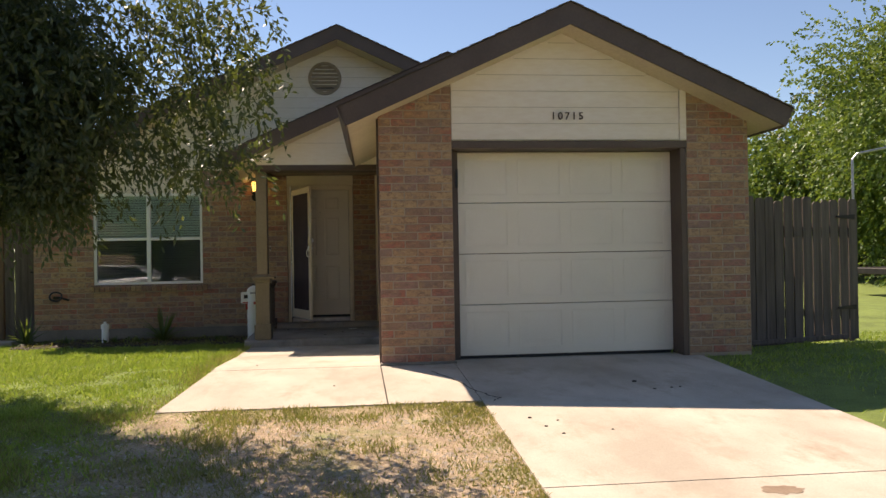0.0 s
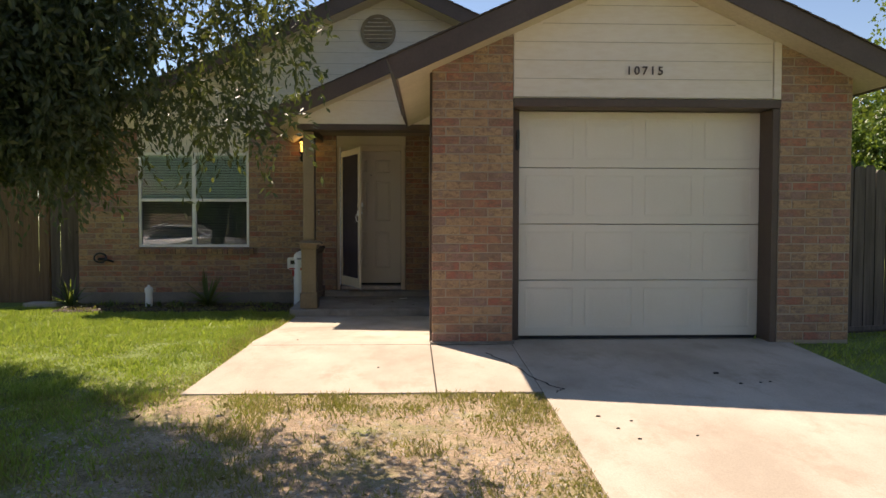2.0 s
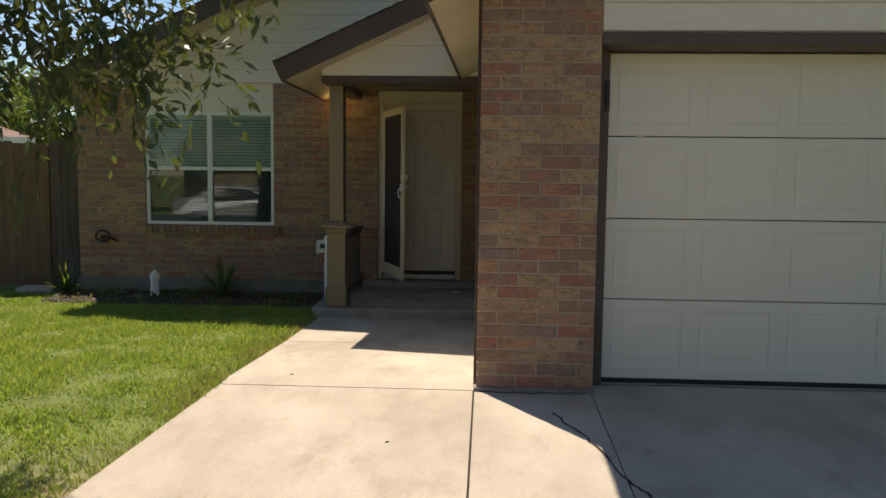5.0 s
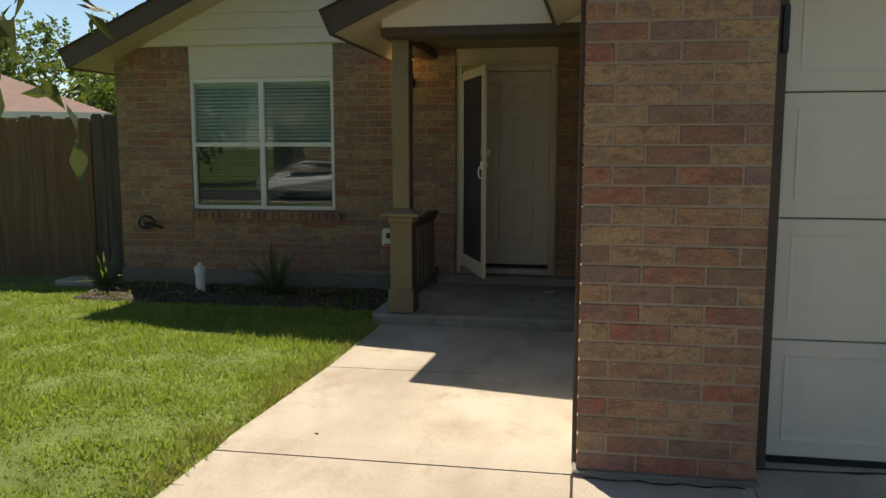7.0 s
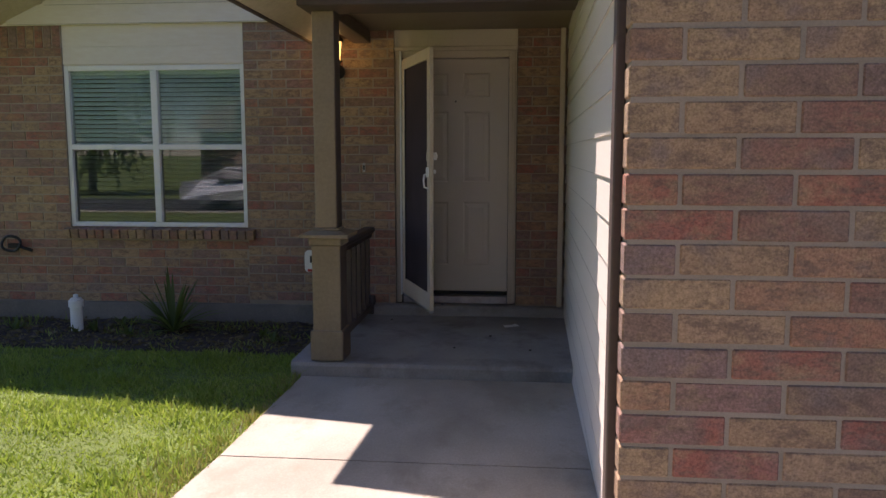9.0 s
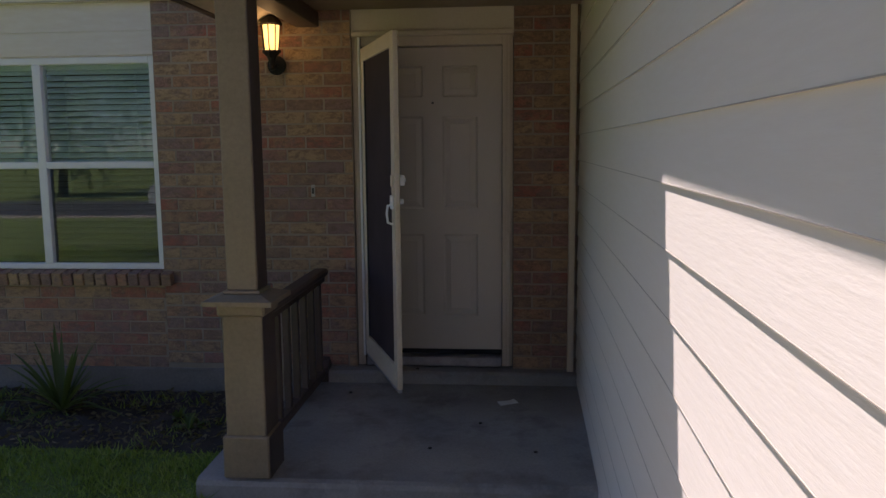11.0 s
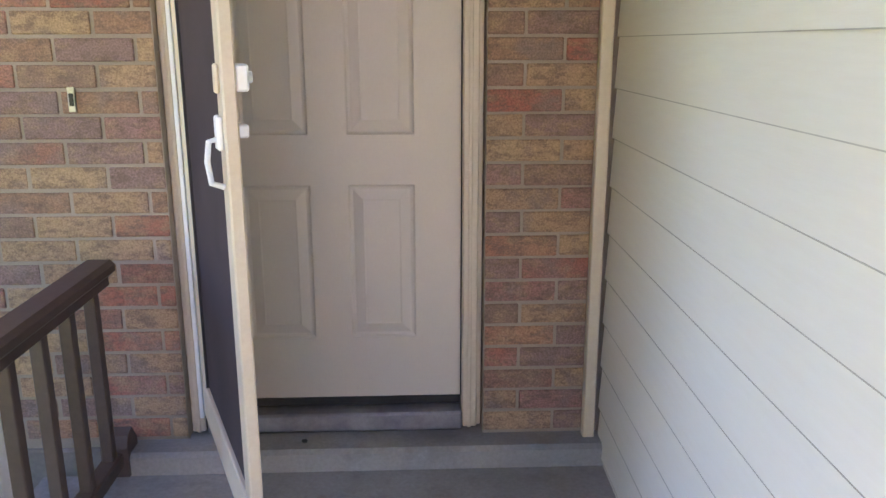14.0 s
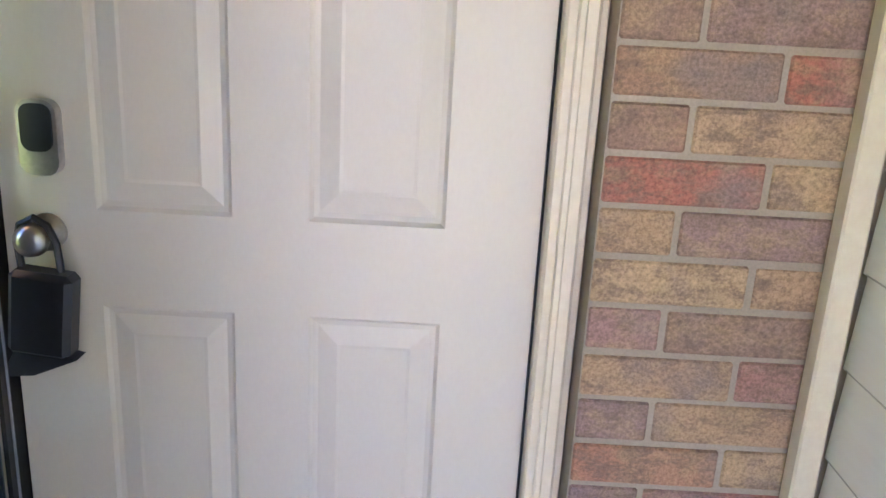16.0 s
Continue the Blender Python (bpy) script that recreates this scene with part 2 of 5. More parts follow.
def lawn_material():
    """Lawn soil: green turf, worn bare and stony towards the street side of the walk."""
    m, nt, p = mat("lawn_ground")
    g = nt.nodes.new("ShaderNodeNewGeometry")
    sp = nt.nodes.new("ShaderNodeSeparateXYZ")
    nt.links.new(g.outputs["Position"], sp.inputs[0])
    turf = ramp(nt, tex(nt, 2.5, 5.0), [(0.35, (0.11, 0.15, 0.03)), (0.65, (0.17, 0.23, 0.045))])
    turf = mixc(nt, 0.6, turf, ramp(nt, tex(nt, 90.0, 4.0), [(0.3, (0.2, 0.2, 0.2)), (0.7, (0.8, 0.8, 0.8))]), "OVERLAY")
    dirt = ramp(nt, tex(nt, 5.0, 6.0, 0.7), [(0.3, (0.25, 0.175, 0.105)), (0.6, (0.43, 0.32, 0.215)), (0.8, (0.56, 0.46, 0.35))])
    dirt = mixc(nt, 0.7, dirt, ramp(nt, tex(nt, 60.0, 5.0, 0.75), [(0.35, (0.2, 0.2, 0.2)), (0.65, (0.85, 0.85, 0.85))]), "OVERLAY")
    mr = nd(nt, "ShaderNodeMapRange")
    mr.inputs[1].default_value, mr.inputs[2].default_value = 6.9, 5.9
    nt.links.new(sp.outputs[1], mr.inputs[0])
    mrx = nd(nt, "ShaderNodeMapRange")
    mrx.inputs[1].default_value, mrx.inputs[2].default_value = -2.7, -1.4
    nt.links.new(sp.outputs[0], mrx.inputs[0])
    mul = nd(nt, "ShaderNodeMath")
    mul.operation = "MULTIPLY"
    nt.links.new(mr.outputs[0], mul.inputs[0])
    nt.links.new(mrx.outputs[0], mul.inputs[1])
    mrr = nd(nt, "ShaderNodeMapRange")
    mrr.inputs[1].default_value, mrr.inputs[2].default_value = 2.6, 2.2
    nt.links.new(sp.outputs[0], mrr.inputs[0])
    mul2 = nd(nt, "ShaderNodeMath")
    mul2.operation = "MULTIPLY"
    nt.links.new(mul.outputs[0], mul2.inputs[0])
    nt.links.new(mrr.outputs[0], mul2.inputs[1])
    patch = ramp(nt, tex(nt, 2.2, 6.0, 0.7), [(0.30, (0.25, 0.25, 0.25)), (0.5, (1, 1, 1))])
    f = mixc(nt, 1.0, mul2.outputs[0], patch, "MULTIPLY")
    nt.links.new(mixc(nt, f, turf, dirt), p.inputs["Base Color"])
    p.inputs["Roughness"].default_value = 0.95
    bump(nt, p, tex(nt, 70.0, 6.0, 0.75), 0.8, 0.015)
    return m


M["lawn"] = lawn_material()


def glass_material(name, clear, ior):
    m, nt, p = mat(name)
    nt.nodes.remove(p)
    gl = nd(nt, "ShaderNodeBsdfGlossy", Roughness=0.015)
    gl.inputs[0].default_value = (1, 1, 1, 1)
    tr = nt.nodes.new("ShaderNodeBsdfTransparent")
    tr.inputs[0].default_value = (*clear, 1)
    fr = nd(nt, "ShaderNodeFresnel", IOR=ior)
    mx = nt.nodes.new("ShaderNodeMixShader")
    nt.links.new(fr.outputs[0], mx.inputs[0])
    nt.links.new(tr.outputs[0], mx.inputs[1])
    nt.links.new(gl.outputs[0], mx.inputs[2])
    nt.links.new(mx.outputs[0], nt.nodes["Material Output"].inputs[0])
    return m


M["glass"] = glass_material("window_glass", (0.86, 0.93, 0.92), 1.45)
M["glass_screened"] = glass_material("screened_window_glass", (0.55, 0.59, 0.60), 1.65)


def glow_material():
    m, nt, p = mat("amber_lamp_glass")
    p.inputs["Base Color"].default_value = (0.8, 0.55, 0.2, 1)
    p.inputs["Emission Color"].default_value = (1.0, 0.62, 0.16, 1)
    p.inputs["Emission Strength"].default_value = 1.3
    return m


M["glow"] = glow_material()


# ---------- mesh helpers ----------
def box(bm, x0, x1, y0, y1, z0, z1, bev=0.0):
    """A box in the bmesh, its edges bevelled by bev."""
    vs = [bm.verts.new((x, y, z)) for z in (z0, z1) for y in (y0, y1) for x in (x0, x1)]
    fs = [bm.faces.new([vs[i] for i in q]) for q in ((0, 2, 3, 1), (4, 5, 7, 6), (0, 1, 5, 4), (2, 6, 7, 3), (0, 4, 6, 2), (1, 3, 7, 5))]
    if bev > 0:
        es = {e for f in fs for e in f.edges}
        bmesh.ops.bevel(bm, geom=list(es), offset=bev, segments=1, affect="EDGES", profile=0.5)
    return vs


def prism(bm, outline, axis, lo, hi):
    """Extrude a 2D outline along an axis: 'y' takes (x, z), 'x' takes (y, z), 'z' takes (x, y)."""
    def at(p, d):
        return {"y": (p[0], d, p[1]), "x": (d, p[0], p[1]), "z": (p[0], p[1], d)}[axis]
    a = [bm.verts.new(at(p, lo)) for p in outline]
    b = [bm.verts.new(at(p, hi)) for p in outline]
    bm.faces.new(a)
    bm.faces.new(b[::-1])
    n = len(a)
    for i in range(n):
        bm.faces.new((a[i], a[(i + 1) % n], b[(i + 1) % n], b[i]))
    bmesh.ops.recalc_face_normals(bm, faces=bm.faces[:])


def tube(bm, pts, r, seg=8, r_end=None):
    """A round bar along a line of points."""
    rings = []
    n = len(pts)
    for i, p in enumerate(pts):
        p = Vector(p)
        d = (Vector(pts[min(i + 1, n - 1)]) - Vector(pts[max(i - 1, 0)])).normalized()
        u = d.orthogonal().normalized()
        v = d.cross(u)
        rr = r if r_end is None else r + (r_end - r) * i / max(n - 1, 1)
        rings.append([bm.verts.new(p + (u * math.cos(k * 2 * math.pi / seg) + v * math.sin(k * 2 * math.pi / seg)) * rr) for k in range(seg)])
    for a, b in zip(rings, rings[1:]):
        best = min(range(seg), key=lambda o: sum((a[k].co - b[(k + o) % seg].co).length for k in range(seg)))
        for k in range(seg):
            bm.faces.new((a[k], a[(k + 1) % seg], b[(k + 1 + best) % seg], b[(k + best) % seg]))
    bm.faces.new(rings[0][::-1])
    bm.faces.new(rings[-1])


def lathe(bm, profile, c=(0, 0, 0), seg=16):
    """Turn a profile of (radius, height) about the upright axis through c."""
    rings = [[bm.verts.new((c[0] + r * math.cos(k * 2 * math.pi / seg), c[1] + r * math.sin(k * 2 * math.pi / seg), c[2] + z)) for k in range(seg)] for r, z in profile]
    for a, b in zip(rings, rings[1:]):
        for k in range(seg):
            bm.faces.new((a[k], a[(k + 1) % seg], b[(k + 1) % seg], b[k]))
    bm.faces.new(rings[0][::-1])
    bm.faces.new(rings[-1])


def part(name, bm, material, parent=None, label=""):
    """Links a bmesh as one mesh object, under a parent if one is given."""
    me = bpy.data.meshes.new(name)
    bm.to_mesh(me)
    bm.free()
    me.materials.append(M[material] if isinstance(material, str) else material)
    ob = new(name, me)
    if parent is not None:
        ob.parent = parent
    if label:
        ob["label"] = label
    return ob


def boxpart(name, material, parent, x0, x1, y0, y1, z0, z1, bev=0.0, label=""):
    bm = bmesh.new()
    box(bm, x0, x1, y0, y1, z0, z1, bev)
    return part(name, bm, material, parent, label)


def arrays(name, verts, faces, material, parent=None):
    """A mesh from generated vertex and face arrays."""
    me = bpy.data.meshes.new(name)
    me.from_pydata(verts, [], faces)
    me.materials.append(M[material])
    ob = new(name, me)
    if parent is not None:
        ob.parent = parent
    return ob


def structure(ob, label, category):
    return tagged(ob, label, category, kind="structure")


# ---------- ground ----------
YW = 12.82      # brick face of the house front
YG = 7.84       # brick face of the garage front


def ground_z(x, y):
    if y < -4:
        return -0.396
    if y < 8:
        return 0.06 + 0.038 * (y - 8)
    return max(0.06 - 0.05 * (y - 8), -0.10)


def sheet(name, material, xs, ys, lift=0.0, rough=0.0, under=0.0):
    """A ground sheet on a grid, following the fall of the plot."""
    vs, fs = [], []
    for y in ys:
        for x in xs:
            vs.append((x, y, ground_z(x, y) + lift + (noise.noise((x * 0.9, y * 0.9, 3.1)) * rough if rough else 0.0)))
    nx = len(xs)
    for j in range(len(ys) - 1):
        for i in range(nx - 1):
            a = j * nx + i
            fs.append((a, a + 1, a + nx + 1, a + nx))
    return arrays(name, vs, fs, material)


def span(a, b, step):
    n = max(1, round((b - a) / step))
    return [a + (b - a) * i / n for i in range(n + 1)]


xs = [-600, -200, -60, -25] + span(-14, 12, 0.5) + [25, 60, 200, 600]
ys = [-600, -200, -60, -25] + span(-12, 16, 0.5) + [25, 60, 200, 600]
structure(sheet("ground", "lawn", xs, ys, -0.012, 0.010), "green lawn worn to bare stony dirt near the drive", "lawn")


def slab(name, outline, thick=0.10, lift=0.0, material="concrete", cut=0.5):
    """A poured slab with a plan outline, laid along the fall of the ground."""
    bm = bmesh.new()
    prism(bm, outline, "z", -thick, 0.0)
    for axis in (0, 1):
        lo = min(p[axis] for p in outline)
        hi = max(p[axis] for p in outline)
        for c in span(lo, hi, cut)[1:-1]:
            no = Vector((0, 0, 0))
            no[axis] = 1
            co = Vector((0, 0, 0))
            co[axis] = c
            bmesh.ops.bisect_plane(bm, geom=bm.verts[:] + bm.edges[:] + bm.faces[:], plane_co=co, plane_no=no)
    # a fold where the fall of the ground turns
    bmesh.ops.bisect_plane(bm, geom=bm.verts[:] + bm.edges[:] + bm.faces[:], plane_co=(0, 8, 0), plane_no=(0, 1, 0))
    for v in bm.verts:
        v.co.z += ground_z(v.co.x, v.co.y) + lift
    return part(name, bm, material)


J = 0.006
# drive in panels with open joints
structure(slab("driveway", [(0.86, 4.02), (3.34, 4.02), (3.48, 8.12), (0.88, 8.12), (0.88, 6.1)]), "sunlit concrete driveway panel at the garage door", "driveway")
structure(slab("driveway", [(0.80, -3.9), (3.10, -3.9), (3.34, 4.02 - J * 2), (0.86, 4.02 - J * 2)]), "pale concrete driveway panel running to the street", "driveway")
# walk to the porch
structure(slab("walkway", [(-1.62, 6.12), (0.13, 6.12), (0.13, 7.82), (-1.50, 7.82)]), "sunlit concrete walkway panel", "walkway")
structure(slab("walkway", [(0.13 + J * 2, 6.12), (0.88 - J, 6.12), (0.88 - J, 7.83), (0.13 + J * 2, 7.83)]), "concrete walkway panel beside the brick corner", "walkway")
structure(slab("walkway", [(-1.50, 7.82 + J * 2), (0.13, 7.82 + J * 2), (0.13, 7.84), (0.31, 7.84), (0.31, 9.5), (-1.50, 9.5)]), "concrete walkway panel along the siding wall", "walkway")
structure(slab("walkway", [(-1.50, 9.5 + J * 2), (0.31, 9.5 + J * 2), (0.31, 11.17), (-1.56, 11.17)]), "shaded concrete walkway panel before the porch step", "walkway")
# dark dirt packed into the open joints
for x0, x1, y0, y1 in ((0.1305, 0.1415, 6.125, 7.82), (-1.49, 0.129, 7.8205, 7.8315), (-1.49, 0.30, 9.5005, 9.5115), (0.87, 3.33, 4.0085, 4.0195), (0.8745, 0.8795, 6.13, 7.82)):
    structure(slab("joint_fill", [(x0, y0), (x1, y0), (x1, y1), (x0, y1)], 0.03, -0.0035, "soil", 0.6), "dark dirt packed in a concrete joint", "joint")
structure(sheet("road", "asphalt", [-600, -100, -20, 0, 20, 100, 600], [-11, -8, -4.2], 0.01), "grey asphalt street", "road")
bm = bmesh.new()
box(bm, -60, 0.7, -4.2, -3.95, -0.6, -0.36, 0.02)
structure(part("kerb", bm, "concrete"), "concrete street kerb", "kerb")
bm = bmesh.new()
box(bm, 3.2, 60, -4.2, -3.95, -0.6, -0.36, 0.02)
structure(part("kerb", bm, "concrete"), "concrete street kerb", "kerb")

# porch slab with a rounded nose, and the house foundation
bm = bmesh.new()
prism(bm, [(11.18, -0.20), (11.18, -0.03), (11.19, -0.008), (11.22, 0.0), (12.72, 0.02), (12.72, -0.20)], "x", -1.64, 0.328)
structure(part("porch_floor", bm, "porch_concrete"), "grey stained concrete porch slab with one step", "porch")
bm = bmesh.new()
prism(bm, [(12.715, -0.3), (12.715, 0.085), (12.73, 0.10), (YW + 0.2, 0.10), (YW + 0.2, -0.3)], "x", -1.42, 0.328)
structure(part("foundation", bm, "porch_concrete"), "concrete ledge under the front door wall", "foundation")
bm = bmesh.new()
box(bm, -5.05, -1.43, YW - 0.015, YW + 0.2, -0.4, 0.075, 0.008)
structure(part("foundation", bm, "foundation"), "grey exposed concrete foundation under the window wall", "foundation")
bm = bmesh.new()
box(bm, 0.135, 0.90, YG - 0.02, YG + 0.30, -0.3, 0.075, 0.008)
structure(part("foundation", bm, "foundation"), "concrete footing under the brick corner", "foundation")
# garden bed
vs, fs = [], []
bx, by = span(-5.0, -1.66, 0.08), span(11.75, 12.8, 0.08)
for y in by:
    for x in bx:
        vs.append((x, y, -0.10 + 0.012 + noise.noise((x * 6, y * 6, 0)) * 0.025 - (0.05 if y < 11.8 else 0)))
for j in range(len(by) - 1):
    for i in range(len(bx) - 1):
        a = j * len(bx) + i
        fs.append((a, a + 1, a + len(bx) + 1, a + len(bx)))
structure(arrays("garden_bed", vs, fs, "soil"), "dark bare soil bed along the house wall", "garden bed")

# ---------- roofs: three nested gables that share the right eave ----------
PITCH = 0.455
EAVES = {-0.23: (2.563, 4.30), -1.89: (2.505, 4.30), -5.34: (2.46, 4.70)}   # left eave: its height, and the right eave
SLOPE = math.atan(PITCH)


def roof_half(name, x_eave, x_ridge, z_ridge, y0, y1, label, side, skew=0.0):
    """One roof slope as a slab, square-cut at the eave, with soffit and shingles; skew turns the eave inwards towards the back."""
    top = new(name)
    structure(top, label, "roof")
    d = 1 if side == "left" else -1

    def z_at(x):
        return z_ridge - PITCH * abs(x - x_ridge)
    t = 0.185
    nx, nz = d * math.sin(SLOPE) * t, -math.cos(SLOPE) * t
    ridge_low = (x_ridge, z_ridge - t / math.cos(SLOPE))
    bm = bmesh.new()
    prism(bm, [(x_eave, z_at(x_eave)), (x_ridge, z_ridge), ridge_low, (x_eave + nx, z_at(x_eave) + nz)], "y", y0 + 0.03, y1)
    part("deck", bm, "soffit", top)
    bm = bmesh.new()
    prism(bm, [(x_eave - d * 0.01, z_at(x_eave) - 0.005), (x_ridge, z_ridge), (x_ridge, ridge_low[1] - 0.012), (x_eave + nx * 1.05, z_at(x_eave) + nz * 1.05)], "y", y0, y0 + 0.026)
    part("rake_board", bm, "brown_trim", top, "dark brown rake board")
    bm = bmesh.new()
    ux, uz = -d * math.cos(SLOPE) * 0.024, -math.sin(SLOPE) * 0.024
    prism(bm, [(x_eave + ux, z_at(x_eave) + uz), (x_eave - d * 0.002, z_at(x_eave) - 0.001), (x_eave + nx * 1.05 - d * 0.002, z_at(x_eave) + nz * 1.05), (x_eave + nx * 1.05 + ux, z_at(x_eave) + nz * 1.05 + uz)], "y", y0, y1)
    part("fascia", bm, "brown_trim", top, "dark brown eave fascia")
    # shingle courses, each a thin wedge
    bm = bmesh.new()
    run = abs(x_ridge - x_eave)
    n = int(run / 0.13)
    for i in range(n + 1):
        a = i * run / (n + 1)
        b = min(a + run / (n + 1) * 1.05, run)
        xa, xb = x_eave + d * a - (d * 0.02 if i == 0 else 0), x_eave + d * b
        prism(bm, [(xa, z_at(xa) + 0.004), (xa, z_at(xa) + 0.017), (xb, z_at(xb) + 0.009), (xb, z_at(xb) + 0.004)], "y", y0 - 0.025, y1)
    part("shingles", bm, "shingle", top, "dark brown asphalt shingle courses")
    if skew:
        for piece in top.children:
            for v in piece.data.vertices:
                v.co.x += skew * (v.co.y - y0) * (v.co.x - x_ridge) / (x_eave - x_ridge)
    return top


def ridge(x_left):
    z_eave, x_right = EAVES[x_left]
    xr = (x_left + x_right) / 2
    return xr, z_eave + PITCH * (x_right - xr)


for x_left, y0, y1l, y1r, what in ((-0.23, 7.47, 11.02, 10.68, "garage"), (-1.89, 10.68, 12.80, 12.33, "porch"), (-5.34, 12.33, 24.0, 24.0, "main house")):
    xr, zr = ridge(x_left)
    roof_half("roof", x_left, xr, zr, y0, y1l, "dark brown shingled left slope of the %s gable roof" % what, "left", 0.024 if what == "garage" else 0.0)
    roof_half("roof", EAVES[x_left][1], xr, zr, y0, y1r, "dark brown shingled right slope of the %s gable roof" % what, "right")


def under(x, x_left):
    """Height of the roof's underside above x, for the gable whose left eave is at x_left."""
    xr, zr = ridge(x_left)
    return zr - PITCH * abs(x - xr) - 0.185 / math.cos(SLOPE)


# ---------- walls ----------
def lap_siding(name, parent, x0, x1, z0, top_at, y, exposure, material, label=""):
    """Lapped boards across a front wall, each cut to the slope above it."""
    z = z0
    while True:
        zt = z + exposure + 0.012
        # the part of the board that lies under the roof line
        pts = [x for x in span(x0, x1, 0.05) if top_at(x) > z + 0.02]
        if not pts:
            break
        bm = bmesh.new()
        lower = [(x, z) for x in (pts[0], pts[-1])]
        upper = [(x, min(zt, top_at(x))) for x in pts[::-1]]
        keep = [upper[0]]
        for i in range(1, len(upper) - 1):
            a, b, c = upper[i - 1], upper[i], upper[i + 1]
            if abs((b[1] - a[1]) - (c[1] - b[1])) > 1e-4:
                keep.append(b)
        keep.append(upper[-1])
        prism(bm, lower + keep, "y", y - 0.012, y)
        for v in bm.verts:
            v.co.y += -0.008 * (1 - (v.co.z - z) / exposure)
        bd = part("siding_board", bm, material, parent, label)
        # thin strip along the board's foot, coloured as the lap's shadow line
        boxpart("lap_shade_strip", "lap_shade", bd, pts[0] + 0.01, pts[-1] - 0.01, y - 0.0212, y - 0.0195, z - 0.002, z + 0.0035)
        z += exposure
        if z > 6:
            break


def wall_block(name, outline, y0, y1, material, label, category="wall"):
    bm = bmesh.new()
    prism(bm, outline, "y", y0, y1)
    return structure(part(name, bm, material), label, category)


GT = lambda x: under(x, -0.23)
MT = lambda x: under(x, -5.34)
PT = lambda x: under(x, -1.89)
# garage front: two brick piers and siding above the door
pier_l = wall_block("wall_garage_left", [(0.158, 0.05), (0.885, 0.05), (0.885, GT(0.885)), (0.158, GT(0.158))], YG + 0.004, YG + 0.30, "mortar", "multicoloured brick corner wall beside the garage door")
pier_r = wall_block("wall_garage_right", [(3.345, 0.0), (4.02, 0.0), (4.02, GT(4.02)), (3.345, GT(3.345))], YG + 0.004, YG + 0.30, "mortar", "multicoloured brick wall at the far side of the garage door")
gable_g = wall_block("wall_garage_gable", [(0.885, 2.288), (3.345, 2.288), (3.345, GT(3.345)), (ridge(-0.23)[0], GT(ridge(-0.23)[0])), (0.885, GT(0.885))], YG + 0.02, YG + 0.14, "siding_front", "beige lap siding gable over the garage door")
lap_siding("siding", gable_g, 0.89, 3.27, 2.298, GT, YG + 0.018, 0.165, "siding_front")
boxpart("corner_board", "siding_front", gable_g, 3.275, 3.345, YG - 0.014, YG + 0.018, 2.29, GT(3.345) + 0.02, 0.004)
# siding wall of the garage towards the porch, boards lapped
wall_s = structure(boxpart("wall_siding", "siding", None, 0.329, 0.45, YG + 0.24, 13.3, -0.15, 2.62), "cream lap siding wall beside the porch", "wall")
z = -0.115
while z < 2.55:
    bm = bmesh.new()
    z0, z1 = z, z + 0.16 + 0.012
    if z1 - z0 > 0.03:
        prism(bm, [(0.297, z0), (0.33, z0), (0.33, z1), (0.3055, z1)], "y", YG + 0.16, 12.80)
        bd = part("siding_board", bm, "siding", wall_s)
        # the lap's shade line put in as a thin coloured strip
        boxpart("lap_shade_strip", "lap_shade", bd, 0.2962, 0.2975, YG + 0.17, 12.79, z0 - 0.0006, z0 + 0.0018)
    z += 0.16
# the wall runs slightly out of square with the house front
wall_s.matrix_world = pose(0.297, 12.8, 0, 0, 0, -0.9) @ pose(-0.297, -12.8, 0)
# other walls that close the garage and the house
wall_block("wall_east", [(4.02, -0.1), (3.90, -0.1), (3.90, 2.4), (4.02, 2.4)], YG + 0.30, 24.0, "brick_rest", "brick side wall of the garage")
wall_block("wall_west", [(-5.04, -0.1), (-4.9, -0.1), (-4.9, 2.4), (-5.04, 2.4)], YW + 0.02, 24.0, "brick_rest", "brick side wall of the house")
wall_block("wall_back", [(-5.04, -0.1), (4.05, -0.1), (4.05, 2.4), (-0.53, 4.4), (-5.04, 2.4)], 23.8, 23.95, "brick_rest", "rear wall of the house")
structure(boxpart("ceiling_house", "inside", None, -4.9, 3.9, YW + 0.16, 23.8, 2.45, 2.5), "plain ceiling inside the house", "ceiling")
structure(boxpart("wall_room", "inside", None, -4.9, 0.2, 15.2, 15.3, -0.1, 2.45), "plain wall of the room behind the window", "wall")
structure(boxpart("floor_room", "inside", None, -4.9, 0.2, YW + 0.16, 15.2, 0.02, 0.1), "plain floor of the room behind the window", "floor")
# house front: brick with openings for the window and the door
WX0, WX1, WZ0, WZ1 = -4.145, -2.49, 0.76, 2.19
DX0, DX1 = -1.165, -0.115
front = new("wall_front")
structure(front, "multicoloured brick front wall of the house", "wall")
for x0, x1, z0, z1 in ((-5.03, WX0, 0.07, 2.54), (WX0, WX1, 0.07, WZ0 - 0.1), (WX1, DX0, 0.07, 2.60), (DX1, 0.325, 0.10, 2.60)):
    boxpart("mortar_bed", "mortar", front, x0, x1, YW + 0.004, YW + 0.15, z0, z1)
boxpart("header_panel", "cream", front, DX0, DX1, YW + 0.03, YW + 0.15, 2.285, 2.60, 0.0, "tan painted panel over the front door")
gable_m = wall_block("wall_main_gable", [(-5.03, 2.54), (4.0, 2.54), (ridge(-5.34)[0], MT(ridge(-5.34)[0]))], YW + 0.0, YW + 0.14, "siding_front", "pale lap siding of the main gable")
lap_siding("siding", gable_m, -4.98, 3.9, 2.545, MT, YW - 0.004, 0.165, "siding_front")
